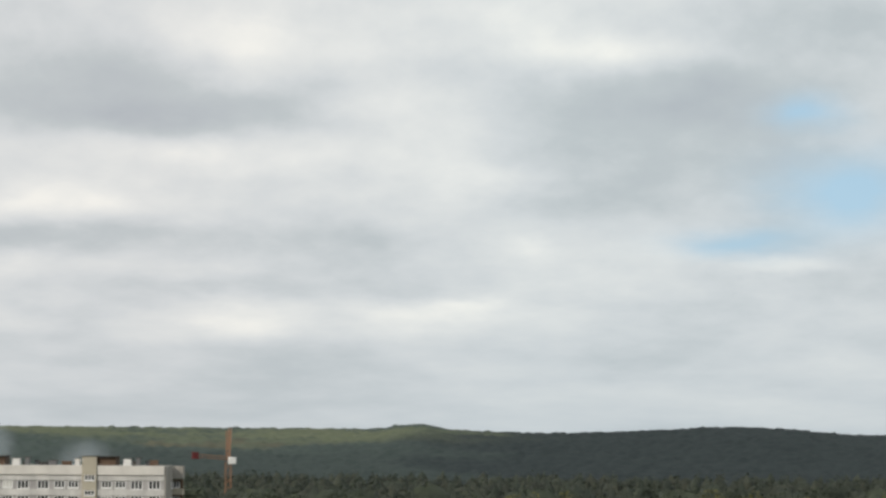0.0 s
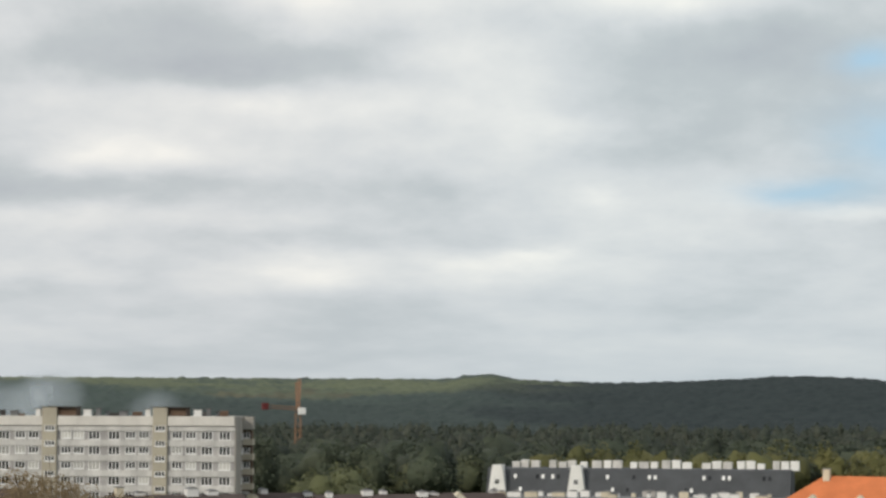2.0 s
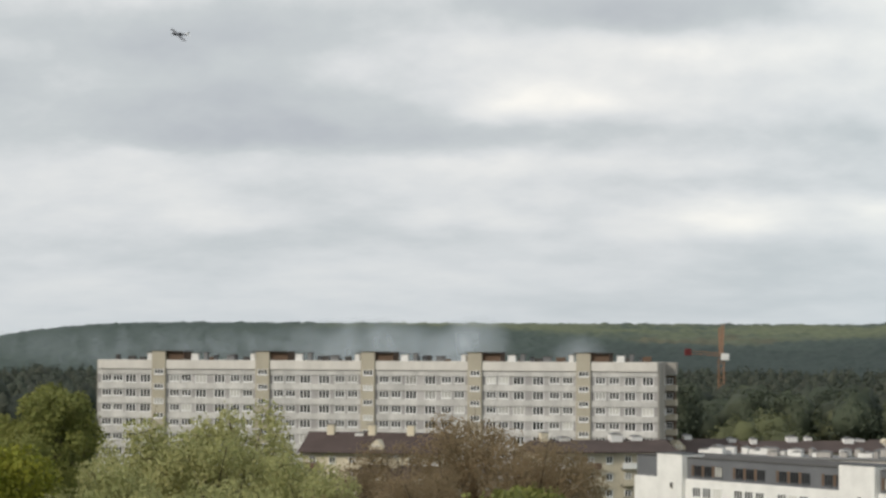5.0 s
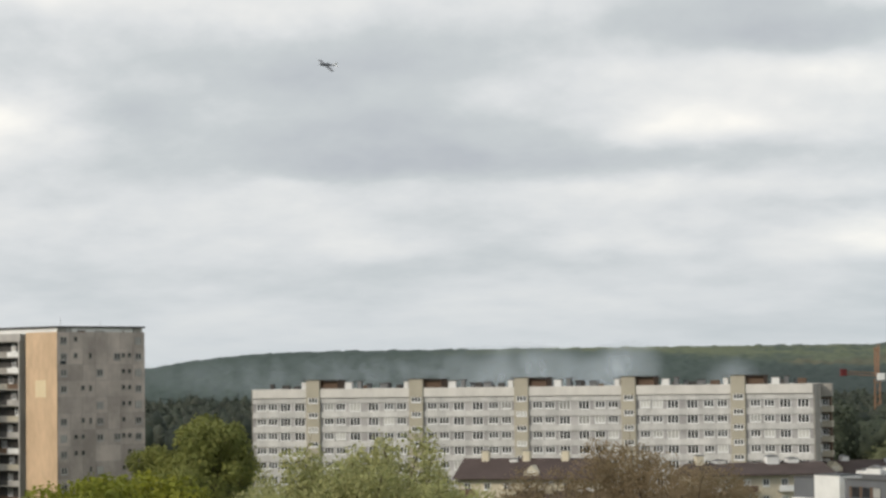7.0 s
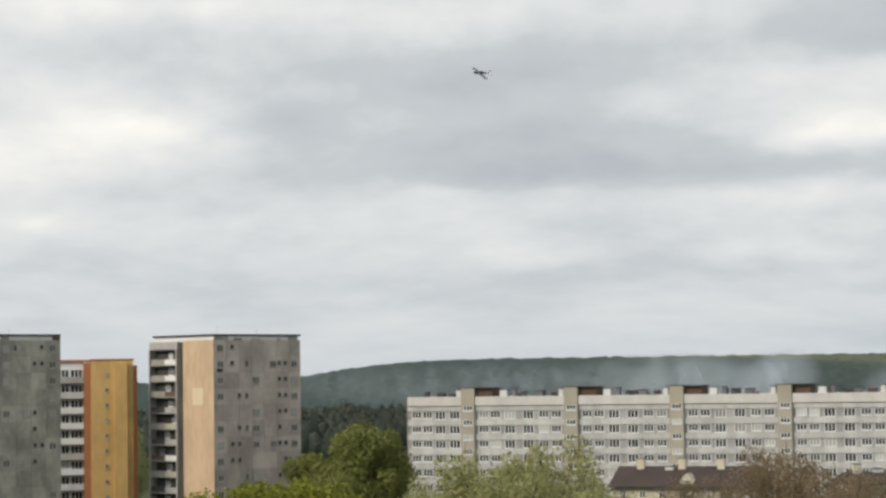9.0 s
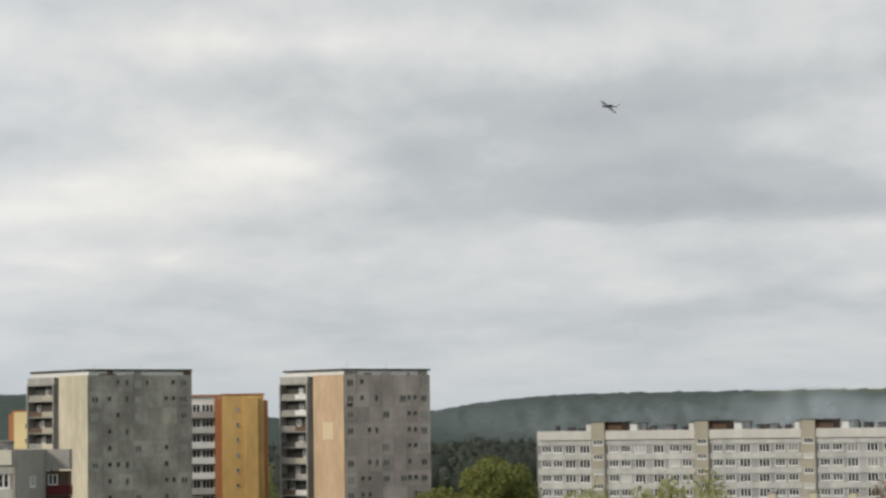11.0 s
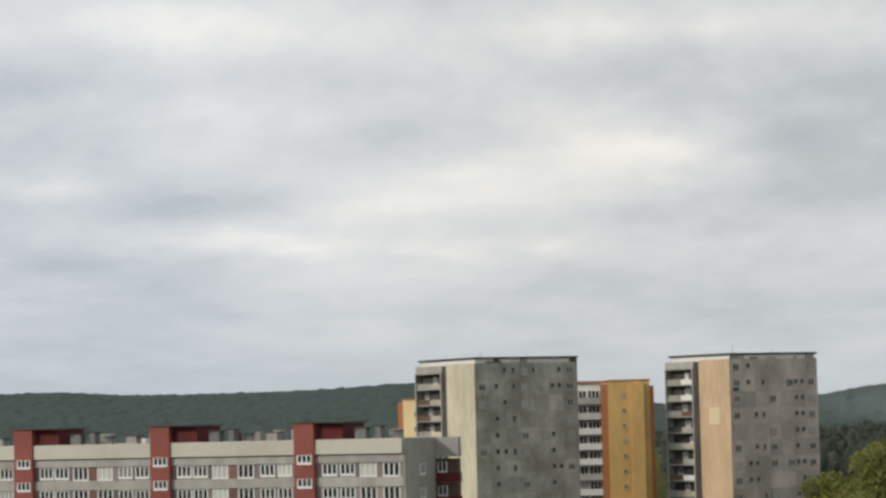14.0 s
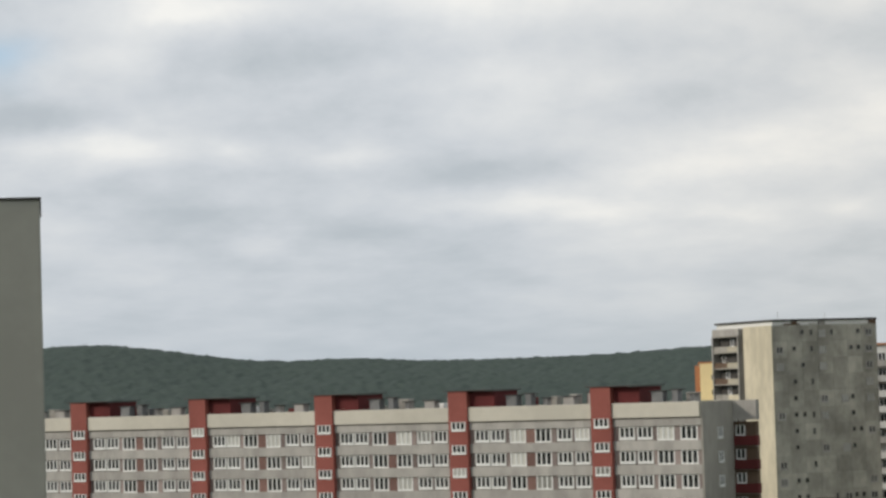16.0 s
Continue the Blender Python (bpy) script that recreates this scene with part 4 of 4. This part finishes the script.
def flat_house(place, turn, length, deep, height, label, boxes, box_mats, wall, roof):
    """A flat-roofed row with a low parapet and many ventilation boxes."""
    top = thing("flat_roofed_house", place, turn, label, "house", "flat-roofed rows")
    block("wall", 0, length, 0, deep, 0, height - 0.35, wall, top)
    block("roof", -0.2, length + 0.2, -0.2, deep + 0.2, height - 0.34, height, roof, top, "flat roof", 0.05)
    n = int(length // 3.5)
    for i in range(n):
        for z in (height - 2.6, height - 5.6, height - 8.6):
            if z > 0.5:
                put_window(WIN_TALL, top, (i + 0.5) * length / n - 0.95, -0.13, z)
    for i in range(boxes):
        x = (i + random.uniform(0.1, 0.9)) * (length - 3) / boxes
        roof_box(top, x, random.uniform(0.3, deep - 2.5), height, random.choice((0.8, 1.2, 1.8, 2.6)), 1.3, random.uniform(0.6, 1.35), random.choice(box_mats))
    return top


def span(b0, r0, b1, r1):
    a, c = polar(b0, r0), polar(b1, r1)
    return a, math.degrees(math.atan2(c.y - a.y, c.x - a.x)), (c - a).length


p, turn, run = span(3.7, 462, 6.7, 455)
pitched_house(p, turn, run, 11, 12.4, 15.6, CREAM, TILE_BROWN, "cream house row with a brown tiled roof", (3, 10.5, 17.5), 2, (12,))
p, turn, run = span(4.9, 420, 6.9, 416)
pitched_house(p, turn, run, 9, 8.6, 11.6, CREAM, TILE_BROWN, "cream house with a brown tiled roof and porch", (4,), 0, (2, 9))
p, turn, run = span(8.9, 442, 11.7, 450)
pitched_house(p, turn, run, 11, 13.2, 14.9, CREAM, TILE_BROWN, "cream house row with a low brown roof", (1.0,), 3, ())
p, turn, run = span(13.3, 485, 16.2, 492)
pitched_house(p, turn, run, 12, 11.9, 13.6, CREAM, TILE_BROWN, "cream house row with a low brown roof", (), 5, ())
p, turn, run = span(11.6, 500, 13.2, 505)
pitched_house(p, turn, run, 10, 11.2, 13.4, CREAM, TILE_BROWN, "small cream house with a gabled front", (), 2, (0.5,))
p, turn, run = span(16.0, 505, 17.2, 507)
pitched_house(p, turn, run, 10, 11.6, 13.4, CREAM, TILE_BROWN, "small cream house with a gabled front", (), 1, (0.5,))
p, turn, run = span(23.05, 500, 26.8, 492)
pitched_house(p, turn, run, 13, 11.8, 17.2, WHITE, TILE_ORANGE, "white house with a steep orange tiled roof", (7,), 0, (5, 14, 22), 7.0)
PALES = (WHITE, WHITE, CONCRETE, CREAM)
p, turn, run = span(16.6, 520, 23.2, 512)
flat_house(p, turn, run, 12, 12.3, "low grey row with many pale roof boxes", 30, PALES, CREAM, ROOF_GREY)
p, turn, run = span(12.0, 455, 17.0, 440)
flat_house(p, turn, run, 11, 12.4, "low grey row with white roof boxes", 26, (WHITE, WHITE, CONCRETE), CONCRETE, ROOF_GREY)
p, turn, run = span(17.1, 455, 24.8, 440)
flat_house(p, turn, run, 11, 12.6, "low grey row with white roof boxes", 32, (WHITE, WHITE, CONCRETE), CONCRETE, SLATE)


def modern_building(place, turn, length, deep, height, towers, label, group=""):
    """A white building under a set-back dark grey top storey, with white stair volumes."""
    top = thing("modern_building", place, turn, label, "building", "modern buildings")
    block("wall", 0, length, 0, deep, 0, height - 3.2, WHITE, top, "white rendered lower storeys", 0.04)
    block("top_storey", 0.2, length - 0.2, 0.35, deep - 0.3, height - 3.2, height, SLATE_PALE, top, "dark grey sheet-clad top storey", 0.04)
    block("roof_edge", 0.1, length - 0.1, 0.2, deep - 0.2, height, height + 0.14, FELT_AND_SHADE, top)
    for x, wd in towers:
        v = block("stair_volume", x, x + wd, -0.7, 3.5, 0, height + 0.55, WHITE, top, "white rendered stair volume", 0.04)
        block("stair_cap", x - 0.08, x + wd + 0.08, -0.78, 3.58, height + 0.55, height + 0.68, SLATE, v)
        put_window(WIN_TINY, top, x + wd * 0.55, -0.85, height - 4.6)
    x = 15.5
    k = 0
    while x < length - 3:
        if all(not (a - 2.2 < x < a + b + 0.3) for a, b in towers):
            if k % 4 != 3:
                block("infill_panel", x, x + 0.6, 0.22, 0.36, height - 2.7, height - 1.0, BROWN, top, "dark brown infill panel")
                put_window(WIN_DARK, top, x + 0.65, 0.22, height - 2.7)
                for z in (height - 6.0, height - 9.2):
                    put_window(WIN_TALL, top, x + 0.65, -0.13, z)
        x += 2.7
        k += 1
    return top


p, turn, run = span(10.85, 424, 16.4, 372)
modern_building(p, turn, run, 13, 13.5, ((7.4, 6.8), (53.0, 8.0)), "white modern building with a dark grey top storey")
p, turn, run = span(16.9, 405, 24.5, 385)
modern_building(p, turn, run, 12, 13.3, ((24.0, 3.0),), "white modern building with a dark grey sheet-clad top storey")
p, turn, run = span(-10.75, 335, -8.35, 330)
pitched_house(p, turn, run, 9, 12.5, 14.7, CREAM, TILE_BROWN, "low house with a dark brown hipped roof", (), 0, (), 6.0)
p, turn, run = span(-8.25, 322, -6.5, 320)
pitched_house(p, turn, run, 8, 12.2, 14.4, CREAM, TILE_BROWN, "low house with a dark brown roof and white vent", (), 1, (), 4.0)


def mansard(place, turn, length, deep, eave, ridge, label):
    """A long block under a steep dark grey mansard, with white gabled fronts, skylights and a row of chimneys."""
    top = thing("mansard_block", place, turn, label, "building")
    block("wall", 0, length, 0, deep, 0, eave, WHITE, top)
    bm = bmesh.new()
    prism(bm, [(-0.3, eave), (deep + 0.3, eave), (deep - 2.2, ridge - 0.3), (deep - 2.6, ridge), (2.6, ridge), (2.2, ridge - 0.3)], "x", -0.2, length + 0.2)
    part("mansard_roof", bm, SLATE, top, "steep dark grey roof")
    for x in (0.2, 18.4):
        g = bmesh.new()
        prism(g, [(x, eave - 4), (x + 4.6, eave - 4), (x + 4.6, eave), (x + 3.4, ridge + 0.6), (x + 1.2, ridge + 0.6), (x, eave)], "y", -0.8, 3.0)
        front = part("gable_front", g, WHITE, top, "white tapering gable front")
        for z, wd in ((eave + 0.6, WIN_TALL), (eave + 3.7, WIN_SMALL)):
            f = part("window", wd[0], None, front, "", (x + (1.35 if wd is WIN_TALL else 1.7), -0.9, z))
            f2 = part("pane", wd[1], None, front, "", (x + (1.35 if wd is WIN_TALL else 1.7), -0.92, z))
    lean = math.atan2(ridge - eave, 2.5)
    x = 6.0
    while x < length - 2:
        if not 16.5 < x < 24 and random.random() < 0.8:
            for off in (0, 1.3):
                s = block("skylight", 0, 0.65, 0, 0.12, 0, 0.95, GLASS if random.random() < 0.4 else FRAME, top, "roof window")
                k = random.choice((0.68, 0.68, 0.68, 0.3))
                s.location = (x + off, -0.42 + 2.5 * k, eave + (ridge - eave) * k)
                s.rotation_euler = (-(math.pi / 2 - lean), 0, 0)
        x += random.uniform(3.5, 6.0)
    x = 5.2
    while x < length - 3:
        n = random.choice((1, 1, 2, 3))
        for i in range(n):
            wd = random.uniform(1.5, 2.2)
            c = block("chimney", x, x + wd, 3.6 + i * 0.5, 5.0 + i * 0.5, ridge - 0.3, ridge + random.uniform(1.2, 1.9), random.choice((WHITE, CONCRETE_B)), top, "white plastered chimney", 0.06)
            x += wd + random.uniform(0.1, 0.5)
        x += random.uniform(0.6, 2.4)
    return top


p, turn, run = span(16.79, 606, 23.27, 596)
mansard(p, turn, run, 13, 8.6, 16.1, "long building with a dark grey mansard roof and white chimneys")

# ---- tower crane over the wood ----
crane = thing("tower_crane", polar(12.71, 1000), 0, "orange lattice tower crane standing in the wood", "crane")


def lattice(name, a, b, width, mat, parent, label=""):
    """A square lattice beam from a to b."""
    a, b = Vector(a), Vector(b)
    q = (b - a).to_track_quat("Z", "Y")
    n = max(2, int((b - a).length / (width * 1.3)))
    bm = bmesh.new()
    corner = [q @ Vector((sx * width / 2, sy * width / 2, 0)) for sx, sy in ((-1, -1), (1, -1), (1, 1), (-1, 1))]
    for c in corner:
        tube(bm, a + c, b + c, 0.11, 0.11, 4)
    for i in range(n):
        s, e = a.lerp(b, i / n), a.lerp(b, (i + 1) / n)
        for j in range(4):
            tube(bm, s + corner[j], e + corner[(j + 1) % 4], 0.07, 0.07, 4)
    return part(name, bm, mat, parent, label)


lattice("mast", (0, 0, 0), (0, 0, 27.5), 2.0, CRANE, crane)
lattice("jib", (0, 0.5, 28.8), (8.3, 34, 40.0), 1.2, CRANE, crane)
lattice("counter_jib", (0, 0, 28.8), (-13, -3, 29.6), 1.2, CRANE, crane)
lattice("apex", (0, 0, 28.0), (0, 1, 39), 1.3, CRANE, crane)
block("cab", -0.2, 2.6, -2.2, 0.0, 26.6, 29.2, WHITE, crane, "white operator's cab", 0.2)
block("counterweight", -14.5, -12.2, -4.2, -2.0, 28.4, 31.0, MAROON, crane, "dark red counterweight", 0.1)

# ---- light aircraft in flight ----
nose = Vector((-0.90, -0.43, 0.0)).normalized()
tip = Vector((0.41, -0.80, -0.45)).normalized()
up = nose.cross(-tip).normalized()
tip = up.cross(-nose).normalized()
aircraft = tagged(new("aircraft"), "small grey low-wing propeller aircraft banking in flight", "aircraft")
aircraft.matrix_world = Matrix.Translation(polar(0.99, 1400) + Vector((0, 0, EYE + 166))) @ Matrix((nose, tip, nose.cross(tip))).transposed().to_4x4()
bm = bmesh.new()
for (x0, r0), (x1, r1) in zip(((4.9, 0.25), (4.5, 0.6), (3.0, 0.75), (0.5, 0.7), (-2.5, 0.4)), ((4.5, 0.6), (3.0, 0.75), (0.5, 0.7), (-2.5, 0.4), (-4.8, 0.15))):
    tube(bm, (x0, 0, 0), (x1, 0, 0), r0, r1, 12)
part("fuselage", bm, PLANE_GREY, aircraft)
for side in (1, -1):
    bm = bmesh.new()
    prism(bm, [(2.2, 0.3 * side), (2.0, 8.6 * side), (0.2, 8.8 * side), (-0.1, 0.3 * side)], "z", -0.5, -0.28)
    part("wing", bm, PLANE_GREY, aircraft)
    bm = bmesh.new()
    prism(bm, [(-3.7, 0.1 * side), (-3.9, 2.7 * side), (-4.8, 2.7 * side), (-4.9, 0.1 * side)], "z", 0.1, 0.22)
    part("tailplane", bm, PLANE_WHITE, aircraft, "pale tailplane")
bm = bmesh.new()
prism(bm, [(-3.4, 0.1), (-4.6, 1.7), (-5.2, 1.7), (-4.9, 0.1)], "y", -0.08, 0.08)
part("fin", bm, PLANE_WHITE, aircraft, "pale tail fin")
bm = bmesh.new()
tube(bm, (0.9, 0, 0.5), (-0.6, 0, 0.55), 0.55, 0.4, 10)
part("canopy", bm, GLASS, aircraft, "dark cockpit canopy")

# ---- smoke drifting behind the pale block ----
def smoke_cloud(label, place, size, lean, dense, turn=-8.0):
    """A thin cloud of smoke: a lumpy shell, thickest at the heart and fading to nothing at the rim."""
    mat = bpy.data.materials.new("thin smoke")
    mat.use_nodes = True
    n = Nodes(mat.node_tree)
    bsdf = mat.node_tree.nodes["Principled BSDF"]
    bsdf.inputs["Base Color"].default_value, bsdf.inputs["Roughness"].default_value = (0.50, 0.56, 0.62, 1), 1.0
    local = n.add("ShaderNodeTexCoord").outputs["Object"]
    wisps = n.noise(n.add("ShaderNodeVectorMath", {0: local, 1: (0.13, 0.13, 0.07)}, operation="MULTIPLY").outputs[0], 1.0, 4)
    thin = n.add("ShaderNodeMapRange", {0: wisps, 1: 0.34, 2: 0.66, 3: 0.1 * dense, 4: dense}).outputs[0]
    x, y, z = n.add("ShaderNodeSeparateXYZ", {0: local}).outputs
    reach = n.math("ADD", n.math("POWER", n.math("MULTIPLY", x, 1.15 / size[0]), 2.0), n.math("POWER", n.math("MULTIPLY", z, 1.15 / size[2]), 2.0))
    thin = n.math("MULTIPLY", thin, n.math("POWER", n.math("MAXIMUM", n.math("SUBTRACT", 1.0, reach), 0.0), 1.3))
    mixer = n.add("ShaderNodeMixShader", {0: thin, 1: n.add("ShaderNodeBsdfTransparent").outputs[0], 2: bsdf.outputs[0]})
    mat.node_tree.links.new(mixer.outputs[0], mat.node_tree.nodes["Material Output"].inputs[0])
    base, tri = ICO[1]
    lump = np.array([1 + 0.2 * noise.noise(Vector(v) * 1.7) for v in base])[:, None]
    cloud = new("smoke", raw_mesh("smoke", base * lump * size * 1.15, tri, mat))
    cloud.data.polygons.foreach_set("use_smooth", np.ones(len(cloud.data.polygons), dtype=bool))
    cloud.location, cloud.rotation_euler = place, (0, radians(lean), radians(turn))
    cloud.visible_shadow = False
    return tagged(cloud, label, "smoke", kind="stuff")


smoke_cloud("pale blue plume of smoke rising behind the roofs", polar(7.1, 585) + Vector((0, 0, 29.5)), (14, 5, 9.0), -20, 0.62)
smoke_cloud("thin veil of smoke drifting behind the roofs", polar(5.2, 600) + Vector((0, 0, 30.5)), (26, 7, 8.5), 2, 0.5)
smoke_cloud("thin wisp of smoke behind the roofs", polar(9.6, 590) + Vector((0, 0, 27.5)), (9, 4, 7.5), -20, 0.34)
# far shell of drifting smoke, added also as haze that pales the hills
smoke_cloud("thin smoke and added haze lying over the wood", polar(2.0, 1700) + Vector((0, 0, 30)), (230, 40, 20), 0, 0.22, -2.0)
